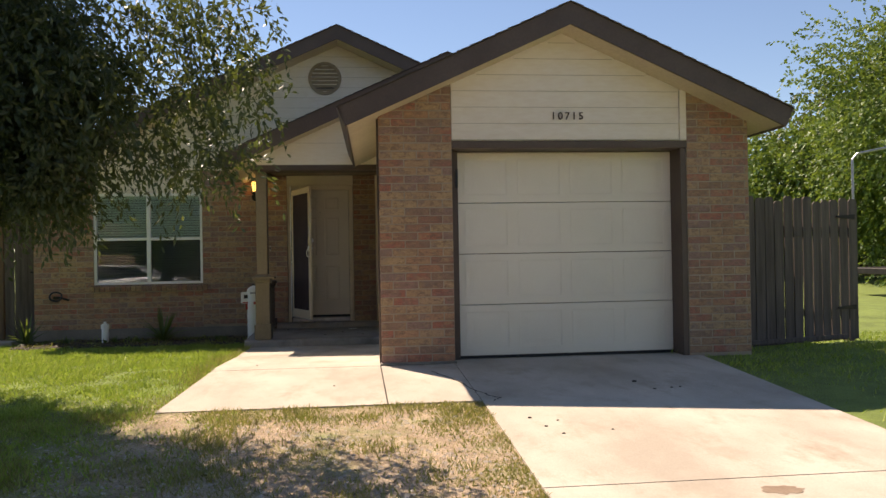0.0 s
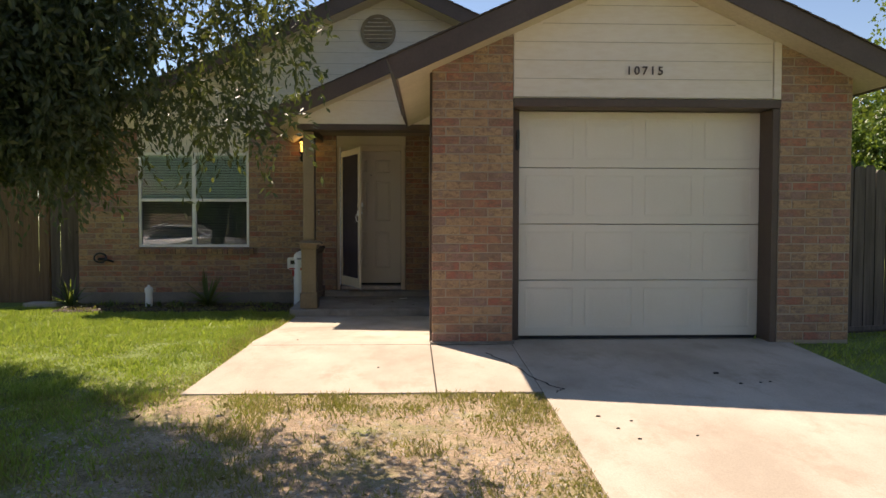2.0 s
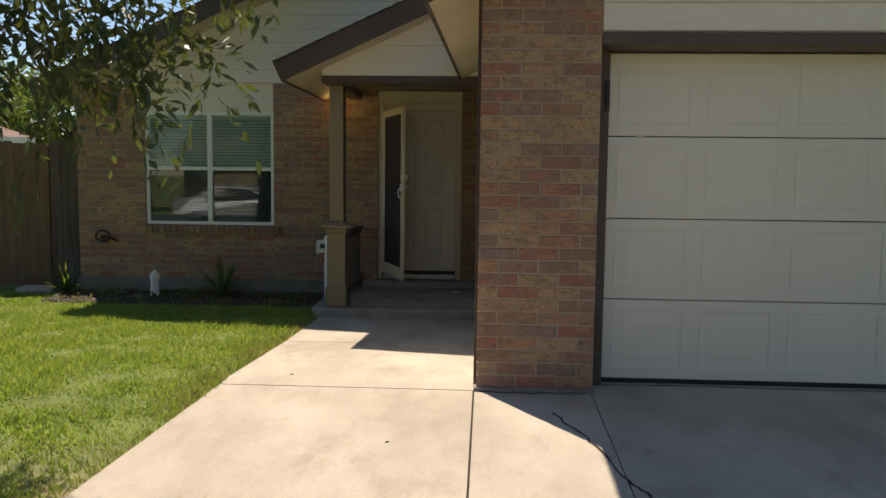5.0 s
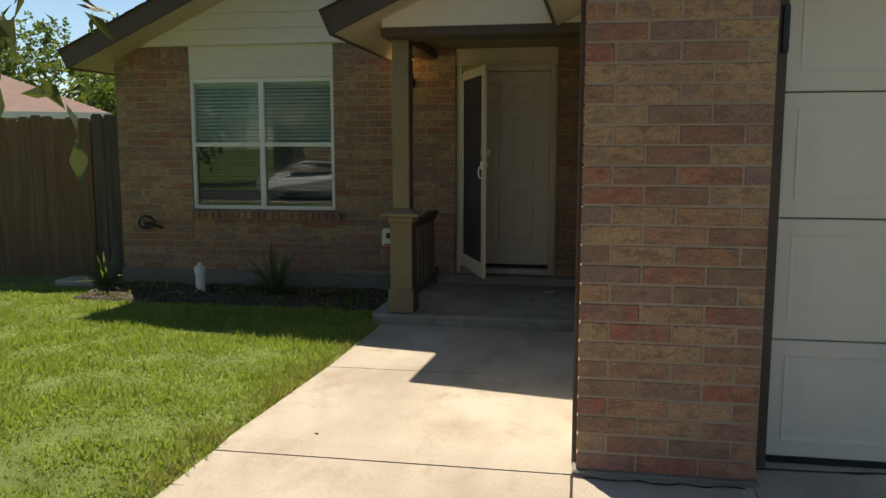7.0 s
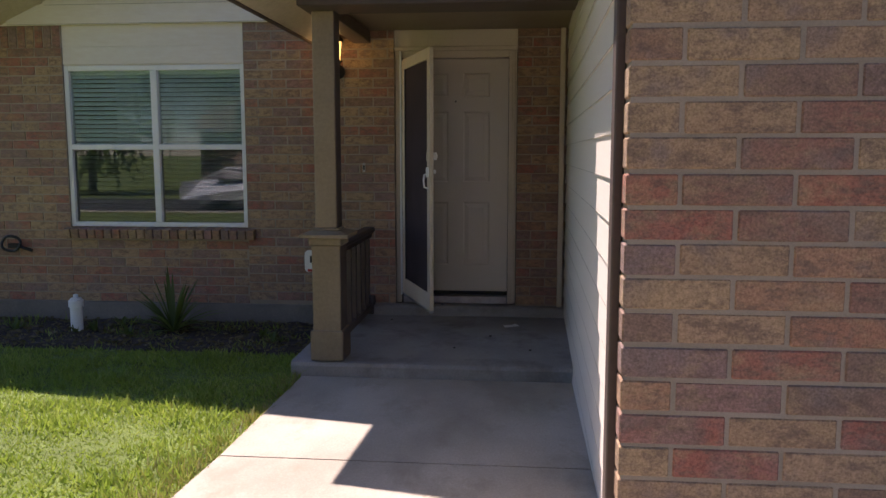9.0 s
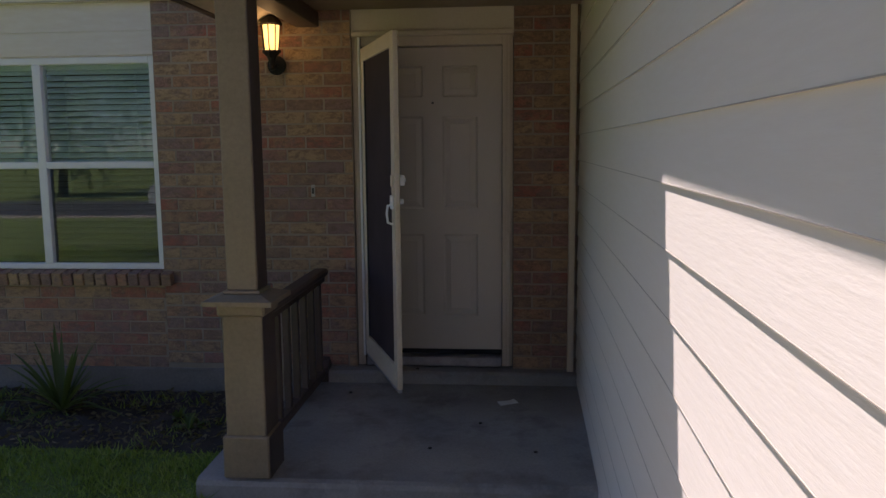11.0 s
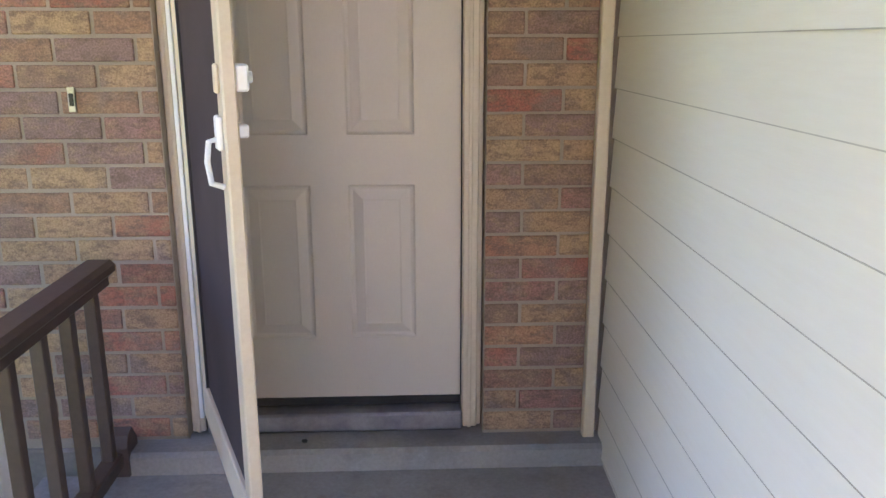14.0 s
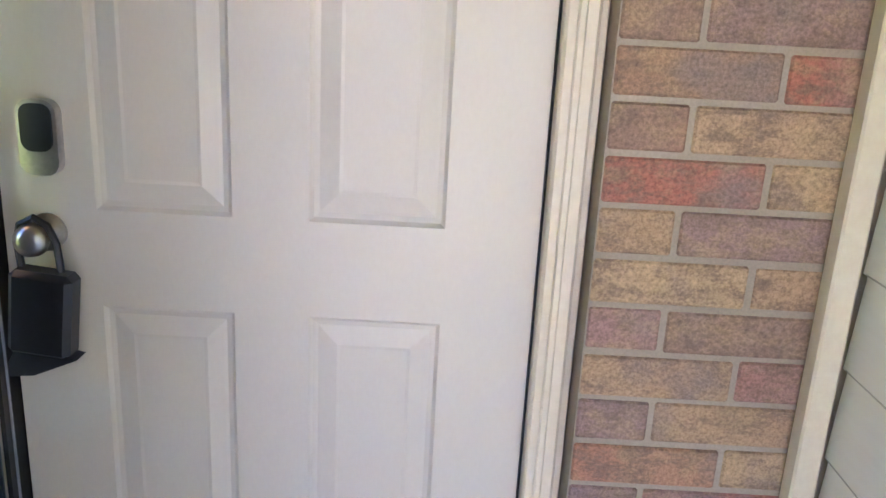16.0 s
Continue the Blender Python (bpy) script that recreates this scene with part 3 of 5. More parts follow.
for z0, z1 in ((2.20, 2.36), (2.355, 2.545)):
    bm = bmesh.new()
    prism(bm, [(YW + 0.03, z0), (YW + 0.015, z0), (YW + 0.022, z1), (YW + 0.03, z1)], "x", WX0 - 0.01, WX1 + 0.01)
    part("siding_board", bm, "siding_front", gable_m)
boxpart("window_header", "siding_front", gable_m, WX0, WX1, YW + 0.031, YW + 0.14, 2.19, 2.545)
# porch gable, beam and ceiling
gable_p = wall_block("wall_porch_gable", [(-1.50, 2.40), (0.325, 2.40), (0.325, PT(0.325)), (-1.50, PT(-1.50))], 11.06, 11.26, "siding_front", "beige siding gable over the porch beam")
lap_siding("siding", gable_p, -1.495, 0.23, 2.42, PT, 11.058, 0.30, "siding_front")
structure(boxpart("porch_beam", "brown_trim", None, -1.51, 0.26, 11.04, 11.38, 2.345, 2.42, 0.006), "dark brown porch beam over the column", "beam")
structure(boxpart("beam_side", "brown_trim", None, -1.51, -1.36, 11.38, YW - 0.03, 2.345, 2.44, 0.006), "dark brown side beam from column to house wall", "beam")
structure(boxpart("ceiling_porch", "taupe", None, -1.85, 0.296, 11.30, YW - 0.02, 2.45, 2.48), "taupe painted porch ceiling in shade", "ceiling")
# trims
structure(boxpart("corner_trim", "brown_trim", None, 0.132, 0.157, YG + 0.085, YG + 0.155, -0.02, GT(0.14), 0.004), "dark brown trim strip at the brick corner", "trim")
structure(boxpart("corner_trim", "brown_trim", None, 0.1575, 0.326, YG + 0.302, YG + 0.33, -0.02, GT(0.2), 0.004), "dark brown trim return behind the brick corner", "trim")
structure(boxpart("inside_corner_trim", "cream", None, 0.240, 0.282, YW - 0.045, YW - 0.006, 0.02, 2.45, 0.004), "cream corner trim where brick meets siding", "trim")

# ---------- garage door ----------
gf = new("door_frame")
structure(gf, "dark brown painted garage door frame", "door frame")
boxpart("jamb", "brown_trim", gf, 0.886, 0.968, YG + 0.20, YG + 0.30, 0.05, 2.21, 0.004)
boxpart("jamb", "brown_trim", gf, 3.282, 3.344, YG + 0.01, YG + 0.30, 0.05, 2.21, 0.004)
boxpart("head", "brown_trim", gf, 0.886, 3.352, YG - 0.005, YG + 0.30, 2.212, 2.286, 0.004)
gd = new("garage_door")
tagged(gd, "closed cream sectional garage door with raised panels", "garage door")
GY = YG + 0.28
for k in range(4):
    z0, z1 = 0.085 + k * 0.5315, 0.085 + (k + 1) * 0.5315 - 0.006
    sec = boxpart("section", "garage_paint", gd, 0.967, 3.282, GY, GY + 0.045, z0, z1, 0.004)
    for c in range(4):
        px0 = 0.967 + 0.075 + c * 0.5675
        px1 = px0 + 0.455
        pz0, pz1 = z0 + 0.075, z1 - 0.065
        bm = bmesh.new()
        # a sunk groove round a raised field, as a stepped frame
        outer = [(px0, pz0), (px1, pz0), (px1, pz1), (px0, pz1)]
        steps = ((0.0, 0.0050), (0.016, 0.0090), (0.045, 0.0090), (0.085, 0.0058))
        rings = [[bm.verts.new((x + i * (1 if x == px0 else -1), GY - 0.0015 - 0.008 + d, zz + i * (1 if zz == pz0 else -1))) for x, zz in outer] for i, d in steps]
        rings.insert(0, [bm.verts.new((x, GY + 0.004, zz)) for x, zz in outer])
        for a, b in zip(rings, rings[1:]):
            for q in range(4):
                bm.faces.new((a[q], a[(q + 1) % 4], b[(q + 1) % 4], b[q]))
        bm.faces.new(rings[-1])
        part("raised_panel", bm, "garage_paint", sec)
boxpart("bottom_seal", "rubber", gd, 0.967, 3.282, GY + 0.004, GY + 0.04, 0.055, 0.085, 0.0, "black rubber bottom seal")
hg = boxpart("latch_hinge", "black", None, 0.94, 0.968, YG + 0.18, YG + 0.199, 1.83, 2.02, 0.004)
tagged(hg, "black metal strip on the garage door frame", "hinge")

# house number
def number_sign():
    cu = bpy.data.curves.new("house_number", "FONT")
    cu.body = "10715"
    cu.size, cu.extrude, cu.bevel_depth, cu.space_character = 0.106, 0.006, 0.0005, 1.36
    cu.align_x = "CENTER"
    cu.materials.append(M["brown_trim"])
    ob = new("house_number", cu)
    ob.matrix_world = pose(2.078, YG - 0.019, 2.503, 90, 0, 0)
    tagged(ob, "dark brown house number 10715 on the siding", "house number")


number_sign()

# gable vent
vent = new("gable_vent")
tagged(vent, "round grey louvred gable vent in pale siding", "vent")
VX, VZ, VR = -0.53, 4.01, 0.265
bm = bmesh.new()
seg = 40
prof = [(VR - 0.05, -0.015), (VR - 0.05, -0.035), (VR, -0.035), (VR, 0.0)]
rings = [[bm.verts.new((VX + r * math.cos(k * 2 * math.pi / seg), YW + d - 0.008, VZ + r * math.sin(k * 2 * math.pi / seg))) for k in range(seg)] for r, d in prof]
for a, b in zip(rings, rings[1:]):
    for k in range(seg):
        bm.faces.new((a[k], a[(k + 1) % seg], b[(k + 1) % seg], b[k]))
part("rim", bm, "taupe", vent)
bm = bmesh.new()
bm.faces.new([bm.verts.new((VX + (VR - 0.04) * math.cos(k * 2 * math.pi / seg), YW - 0.017, VZ + (VR - 0.04) * math.sin(k * 2 * math.pi / seg))) for k in range(seg)])
part("backing", bm, "black", vent)
for k in range(7):
    zc = VZ - 0.18 + k * 0.06
    hw = math.sqrt(max((VR - 0.045) ** 2 - (zc - VZ) ** 2, 0.001))
    bm = bmesh.new()
    prism(bm, [(YW - 0.042, zc - 0.022), (YW - 0.036, zc - 0.026), (YW - 0.018, zc + 0.018), (YW - 0.024, zc + 0.02)], "x", VX - hw, VX + hw)
    part("slat", bm, "taupe", vent)

# ---------- window ----------
win = new("window_1")
structure(win, "white four-pane window with closed blinds", "window")
WY = YW + 0.045
XM, ZM = (WX0 + WX1) / 2, 1.475
for nm, a in (("window_frame", (WX0, WX0 + 0.04, WZ0, WZ1)), ("window_frame", (WX1 - 0.04, WX1, WZ0, WZ1)), ("window_frame", (WX0 + 0.04, WX1 - 0.04, WZ1 - 0.045, WZ1)),
              ("window_frame", (WX0 + 0.04, WX1 - 0.04, WZ0, WZ0 + 0.04)), ("mullion", (XM - 0.03, XM + 0.03, WZ0 + 0.04, WZ1 - 0.045)),
              ("meeting_rail", (WX0 + 0.04, XM - 0.03, ZM - 0.025, ZM + 0.022)), ("meeting_rail", (XM + 0.03, WX1 - 0.04, ZM - 0.025, ZM + 0.022))):
    boxpart(nm, "white", win, a[0], a[1], WY - 0.025, WY + 0.05, a[2], a[3], 0.004)
for x0, x1 in ((WX0 + 0.04, XM - 0.03), (XM + 0.03, WX1 - 0.04)):
    for z0, z1 in ((WZ0 + 0.04, ZM - 0.025), (ZM + 0.022, WZ1 - 0.045)):
        pane = boxpart("pane", "glass" if z0 > ZM else "glass_screened", win, x0, x1, WY + 0.012, WY + 0.016, z0, z1)
        pane.visible_shadow = False
bl = new("window_blind")
tagged(bl, "white horizontal slat blind lowered behind the window", "blind")
bm = bmesh.new()
prism(bm, [(-0.021, 0.0), (-0.0205, 0.0016), (0.0, 0.0036), (0.0205, 0.0016), (0.021, 0.0), (0.0, 0.002)], "x", -0.39, 0.39)
for v in bm.verts:
    y, z = v.co.y, v.co.z
    v.co.y, v.co.z = y * math.cos(0.95) - z * math.sin(0.95), y * math.sin(0.95) + z * math.cos(0.95)
me = bpy.data.meshes.new("slat")
bm.to_mesh(me)
bm.free()
me.materials.append(M["blind"])
for xc in ((WX0 + XM) / 2, (XM + WX1) / 2):
    zz = WZ1 - 0.09
    while zz > WZ0 + 0.05:
        o = new("slat", me)
        o.parent = bl
        o.location = (xc, WY + 0.06, zz)
        zz -= 0.040
    boxpart("head_rail", "blind", bl, xc - 0.39, xc + 0.39, WY + 0.035, WY + 0.09, WZ1 - 0.075, WZ1 - 0.02, 0.004)
    for dx in (-0.25, 0.25):
        boxpart("ladder_cord", "blind", bl, xc + dx - 0.002, xc + dx + 0.002, WY + 0.037, WY + 0.04, WZ0 + 0.04, WZ1 - 0.07)

# ---------- front door ----------
def rounded(x0, x1, z0, z1, r):
    """Outline of a rectangle with rounded corners."""
    pts = []
    for cx, cz, a0 in ((x1 - r, z1 - r, 0), (x0 + r, z1 - r, 90), (x0 + r, z0 + r, 180), (x1 - r, z0 + r, 270)):
        pts += [(cx + r * math.cos(radians(a0 + k * 22.5)), cz + r * math.sin(radians(a0 + k * 22.5))) for k in range(5)]
    return pts


fd = new("front_door")
tagged(fd, "closed beige six-panel entry door", "door")
SX0, SX1, SZ0, SZ1, DY = -1.10, -0.191, 0.208, 2.22, 12.92


def panelled(bm, x0, x1, z0, z1, y, t, panels):
    """A slab whose face is cut by moulded raised panels."""
    cx = sorted({x0, x1, *[p[0] for p in panels], *[p[1] for p in panels]})
    cz = sorted({z0, z1, *[p[2] for p in panels], *[p[3] for p in panels]})

    def inside(xa, za):
        return any(p[0] - 1e-6 <= xa < p[1] - 1e-6 and p[2] - 1e-6 <= za < p[3] - 1e-6 for p in panels)
    for xa, xb in zip(cx, cx[1:]):
        for za, zb in zip(cz, cz[1:]):
            if not inside(xa, za):
                bm.faces.new([bm.verts.new((x, y, zz)) for x, zz in ((xa, za), (xb, za), (xb, zb), (xa, zb))])
    for p in panels:
        outer = [(p[0], p[2]), (p[1], p[2]), (p[1], p[3]), (p[0], p[3])]
        rings = [[bm.verts.new((x + i * (1 if x == p[0] else -1), y + d, zz + i * (1 if zz == p[2] else -1))) for x, zz in outer]
                 for i, d in ((0, 0), (0.007, 0.007), (0.016, 0.009), (0.022, 0.0075), (0.050, 0.0015), (0.056, 0.0025))]
        for a, b in zip(rings, rings[1:]):
            for q in range(4):
                bm.faces.new((a[q], a[(q + 1) % 4], b[(q + 1) % 4], b[q]))
        bm.faces.new(rings[-1])
    bmesh.ops.remove_doubles(bm, verts=bm.verts[:], dist=1e-5)
    box(bm, x0, x1, y + 0.010, y + t, z0, z1)
    for s in ((x0, x0 + 0.0005), (x1 - 0.0005, x1)):
        box(bm, s[0], s[1], y, y + 0.011, z0, z1)


cols = ((-0.940, -0.710), (-0.580, -0.350))
rows = ((0.44, 0.995), (1.167, 1.775), (1.90, 2.10))
bm = bmesh.new()
panelled(bm, SX0, SX1, SZ0, SZ1, DY, 0.044, [(a, b, c, d) for a, b in cols for c, d in rows])
part("slab", bm, "door_paint", fd)
bm = bmesh.new()
tube(bm, [(-0.645, DY - 0.003, 1.862), (-0.645, DY + 0.01, 1.862)], 0.008, 12)
part("peephole", bm, "black", fd, "small dark peephole")
# keypad deadbolt
bm = bmesh.new()
prism(bm, rounded(-1.050, -0.986, 1.226, 1.350, 0.022), "y", DY - 0.022, DY)
kp = part("keypad_lock", bm, "nickel", fd, "satin nickel keypad deadbolt")
bm = bmesh.new()
prism(bm, rounded(-1.044, -0.992, 1.266, 1.344, 0.018), "y", DY - 0.0265, DY - 0.0222)
part("keypad", bm, "black", kp, "glossy black keypad")
bm = bmesh.new()
lathe(bm, [(0.033, 0), (0.033, 0.008), (0.012, 0.012), (0.012, 0.035), (0.024, 0.042), (0.029, 0.055), (0.026, 0.068), (0.012, 0.074)], (0, 0, 0), 20)
bmesh.ops.rotate(bm, verts=bm.verts[:], matrix=Matrix.Rotation(radians(90), 3, "X"), cent=(0, 0, 0))
bmesh.ops.translate(bm, verts=bm.verts[:], vec=(-1.025, DY, 1.125))
for f in bm.faces:
    f.smooth = True
part("door_knob", bm, "nickel", fd, "satin nickel round door knob")
boxpart("hinge", "alu", fd, -0.192, -0.176, DY - 0.006, DY + 0.02, 1.22, 1.31, 0.003, "grey steel hinge")
boxpart("hinge", "alu", fd, -0.192, -0.176, DY - 0.006, DY + 0.02, 0.42, 0.51, 0.003, "grey steel hinge")
boxpart("hinge", "alu", fd, -0.192, -0.176, DY - 0.006, DY + 0.02, 1.96, 2.05, 0.003, "grey steel hinge")
# hanging lockbox
lb = new("key_lockbox")
tagged(lb, "black key lockbox hanging from the door knob", "lockbox")
bm = bmesh.new()
box(bm, -1.055, -0.950, DY - 0.085, DY - 0.035, 0.925, 1.075, 0.010)
bmesh.ops.rotate(bm, verts=bm.verts[:], matrix=Matrix.Rotation(radians(6), 3, "Y"), cent=(-1.0, DY - 0.06, 1.1))
part("body", bm, "black", lb)
bm = bmesh.new()
tube(bm, [(-1.045 + 0.0, DY - 0.055, 1.06), (-1.05, DY - 0.055, 1.12), (-1.043, DY - 0.055, 1.150), (-1.02, DY - 0.055, 1.163), (-0.998, DY - 0.055, 1.150), (-0.985, DY - 0.055, 1.12), (-0.98, DY - 0.055, 1.06)], 0.0065, 8)
part("shackle", bm, "black", lb, "black coated shackle")
bm = bmesh.new()
prism(bm, [(-1.05, 0.95), (-0.955, 0.925), (-1.03, 0.893), (-1.09, 0.888)], "y", DY - 0.08, DY - 0.045)
part("flap", bm, "black", lb, "black rubber flap hanging open")
# frame, brickmould, threshold
df = new("door_frame")
structure(df, "cream painted wooden front door frame", "door frame")
for x0, x1 in ((DX0 + 0.002, SX0 - 0.004), (SX1 + 0.004, DX1 - 0.004)):
    # the left jamb is dark, the right one cream
    boxpart("jamb", "cream" if x0 > -0.5 else "iron", df, x0, x1, YW + 0.062, YW + 0.15, 0.105, 2.285, 0.003)
    boxpart("brickmould", "cream", df, x0, x1 - 0.014 if x0 > -0.5 else x1 - 0.012, YW + 0.044, YW + 0.062, 0.105, 2.285, 0.005)
    boxpart("moulding_bead", "cream", df, x0 + 0.018, x0 + 0.032, YW + 0.036, YW + 0.044, 0.105, 2.285, 0.003)
boxpart("head", "cream", df, SX0 - 0.004, SX1 + 0.004, YW + 0.036, YW + 0.15, 2.224, 2.285, 0.003)
boxpart("brickmould", "cream", df, DX0 + 0.002, DX1 - 0.002, YW + 0.006, YW + 0.032, 2.286, 2.318, 0.005)
boxpart("weatherstrip", "rubber", df, SX1 + 0.0005, SX1 + 0.0035, DY - 0.01, DY + 0.02, 0.21, 2.235)
boxpart("threshold", "alu", df, SX0 - 0.003, SX1 + 0.003, YW + 0.02, DY + 0.04, 0.105, 0.175, 0.008, "dull metal threshold")
boxpart("sweep", "rubber", df, SX0, SX1, DY - 0.004, DY + 0.03, 0.176, 0.206, 0.002, "black door sweep")
boxpart("storm_stop", "white", df, SX0 - 0.02, SX0 - 0.006, YW + 0.0, YW + 0.036, 0.18, 2.28, 0.002, "white aluminium storm door rail")

# storm door, swung open towards the porch
sd = new("storm_door")
tagged(sd, "open cream storm door with a dark security screen", "storm door")
HX, HY, FX, FY = -1.085, YW - 0.004, -0.754, 11.985
ln = math.hypot(FX - HX, FY - HY)
sd.matrix_world = pose(HX, HY, 0.0, 0, 0, math.degrees(math.atan2(FY - HY, FX - HX)))
Z0, Z1, T = 0.205, 2.205, 0.016
for nm, a in (("stile", (0.0, 0.075, Z0, Z1)), ("stile", (ln - 0.075, ln, Z0, Z1)), ("rail", (0.075, ln - 0.075, Z1 - 0.085, Z1)), ("rail", (0.075, ln - 0.075, Z0, Z0 + 0.13))):
    boxpart(nm, "cream", sd, a[0], a[1], -T, T, a[2], a[3], 0.004)
for nm, a in (("screen_bead", (0.075, 0.087, Z0 + 0.13, Z1 - 0.085)), ("screen_bead", (ln - 0.087, ln - 0.075, Z0 + 0.13, Z1 - 0.085))):
    boxpart(nm, "black", sd, a[0], a[1], -T + 0.004, T - 0.004, a[2], a[3])
boxpart("screen", "screen", sd, 0.087, ln - 0.087, -0.003, 0.003, Z0 + 0.13, Z1 - 0.085, 0.0, "dark perforated security screen")
# dark strip laid over the inner face of the cream hinge stile
boxpart("hinge_stile_strip", "iron", sd, 0.0, 0.085, T + 0.001, T + 0.008, Z0, Z1, 0.001, "dark strip on the inner face of the hinge stile")
boxpart("rail_bead", "alu", sd, 0.034, 0.042, T + 0.0085, T + 0.012, Z0, Z1, 0.001, "dull metal bead")
boxpart("bottom_expander", "alu", sd, 0.0, ln, -T + 0.004, T - 0.004, Z0 - 0.018, Z0, 0.0, "grey metal bottom sweep")
boxpart("handle_plate", "white", sd, ln - 0.062, ln - 0.018, -T - 0.014, -T, 1.235, 1.312, 0.004, "white latch plate")
bm = bmesh.new()
yo = -T - 0.006
tube(bm, [(ln - 0.042, yo, 1.26), (ln - 0.042, yo - 0.024, 1.255), (ln - 0.043, yo - 0.030, 1.21), (ln - 0.042, yo - 0.024, 1.160), (ln - 0.042, yo + 0.004, 1.150)], 0.007, 8)
part("pull_handle", bm, "white", sd, "white pull handle")
boxpart("deadbolt_plate", "cream", sd, ln - 0.058, ln - 0.024, -T - 0.010, -T, 1.360, 1.425, 0.004)
kb = boxpart("deadbolt_block", "white", sd, ln - 0.062, ln - 0.008, T, T + 0.030, 1.364, 1.424, 0.005, "white deadbolt housing")
boxpart("turn_piece", "white", kb, ln - 0.045, ln - 0.030, T + 0.030, T + 0.042, 1.382, 1.408, 0.003)
boxpart("latch_block", "white", sd, ln - 0.05, ln - 0.012, T, T + 0.024, 1.262, 1.292, 0.004, "white latch lever housing")

# doorbell, without cover
db = new("doorbell")
tagged(db, "small open doorbell plate on the brick wall", "doorbell")
boxpart("plate", "nickel", db, -1.448, -1.424, YW - 0.006, YW + 0.004, 1.255, 1.335, 0.002)
boxpart("button", "black", db, -1.443, -1.429, YW - 0.009, YW - 0.006, 1.275, 1.315, 0.002)

# wall lantern
lan = new("wall_lantern")
tagged(lan, "black wall lantern with lit amber glass", "wall lamp")
LX, LZ, LY = -1.65, 2.11, YW - 0.115
bm = bmesh.new()
lathe(bm, [(0.03, 0), (0.062, 0.01), (0.062, 0.02), (0.03, 0.026)], (0, 0, 0), 16)
bmesh.ops.rotate(bm, verts=bm.verts[:], matrix=Matrix.Rotation(radians(90), 3, "X"), cent=(0, 0, 0))
bmesh.ops.translate(bm, verts=bm.verts[:], vec=(LX, YW + 0.004, LZ))
part("wall_plate", bm, "iron", lan)
bm = bmesh.new()
tube(bm, [(LX, YW - 0.02, LZ), (LX, YW - 0.07, LZ - 0.03), (LX, LY, LZ - 0.02), (LX, LY, LZ + 0.06)], 0.010, 8)
part("arm", bm, "iron", lan)
bm = bmesh.new()
lathe(bm, [(0.012, -0.10), (0.020, -0.085), (0.012, -0.07), (0.03, -0.02), (0.048, 0.0), (0.062, 0.012), (0.062, 0.022)], (LX, LY, LZ + 0.06), 8)
part("base", bm, "iron", lan)
bm = bmesh.new()
lathe(bm, [(0.044, 0.0), (0.058, 0.155)], (LX, LY, LZ + 0.083), 8)
part("glass", bm, "glow", lan, "glowing amber glass")
for k in range(8):
    a = (k + 0.5) * math.pi / 4 + math.pi / 8
    bm = bmesh.new()
    tube(bm, [(LX + 0.047 * math.cos(a), LY + 0.047 * math.sin(a), LZ + 0.08), (LX + 0.061 * math.cos(a), LY + 0.061 * math.sin(a), LZ + 0.24)], 0.0042, 6)
    part("glazing_bar", bm, "iron", lan)
bm = bmesh.new()
lathe(bm, [(0.068, 0.0), (0.075, 0.01), (0.05, 0.045), (0.03, 0.06), (0.012, 0.068), (0.014, 0.085), (0.004, 0.10)], (LX, LY, LZ + 0.238), 8)
part("cap", bm, "iron", lan)
lamp = new("lantern_bulb", bpy.data.lights.new("lantern_bulb", "POINT"))
lamp.data.energy, lamp.data.color, lamp.data.shadow_soft_size = 0.5, (1.0, 0.62, 0.25), 0.05
lamp.location = (LX, LY - 0.11, LZ + 0.16)

# ---------- porch column and rail ----------
col = new("porch_column")
tagged(col, "taupe painted square porch column on a pedestal", "column")
CX, CY = -1.388, 11.30
boxpart("post", "taupe", col, CX - 0.074, CX + 0.074, CY - 0.074, CY + 0.074, 0.915, 2.345, 0.006)
boxpart("collar", "taupe", col, CX - 0.09, CX + 0.09, CY - 0.09, CY + 0.09, 0.898, 0.916, 0.005)
bm = bmesh.new()
rings = [[bm.verts.new((CX + sx * r, CY + sy * r, zz)) for sx, sy in ((-1, -1), (1, -1), (1, 1), (-1, 1))] for r, zz in ((0.165, 0.854), (0.165, 0.876), (0.095, 0.899))]
for p_, q_ in zip(rings, rings[1:]):
    for k in range(4):
        bm.faces.new((p_[k], p_[(k + 1) % 4], q_[(k + 1) % 4], q_[k]))
bm.faces.new(rings[0][::-1])
bm.faces.new(rings[-1])
part("cap", bm, "taupe", col, "greyish taupe sloped cap")
boxpart("cap_moulding", "taupe", col, CX - 0.116, CX + 0.116, CY - 0.116, CY + 0.116, 0.795, 0.855, 0.012)
boxpart("pedestal", "taupe", col, CX - 0.097, CX + 0.097, CY - 0.097, CY + 0.097, 0.20, 0.797, 0.005)
boxpart("plinth", "taupe", col, CX - 0.114, CX + 0.114, CY - 0.114, CY + 0.114, 0.005, 0.215, 0.008)

for x0, z0, z1, hy, name_ in ((0.074, 0.917, 2.343, 0.072, "side_board"), (0.097, 0.217, 0.793, 0.095, "side_board"), (0.114, 0.01, 0.212, 0.112, "side_board")):
    boxpart(name_, "brown_trim", col, CX + x0, CX + x0 + 0.003, CY - hy, CY + hy, z0, z1, 0.0, "dark brown side face")

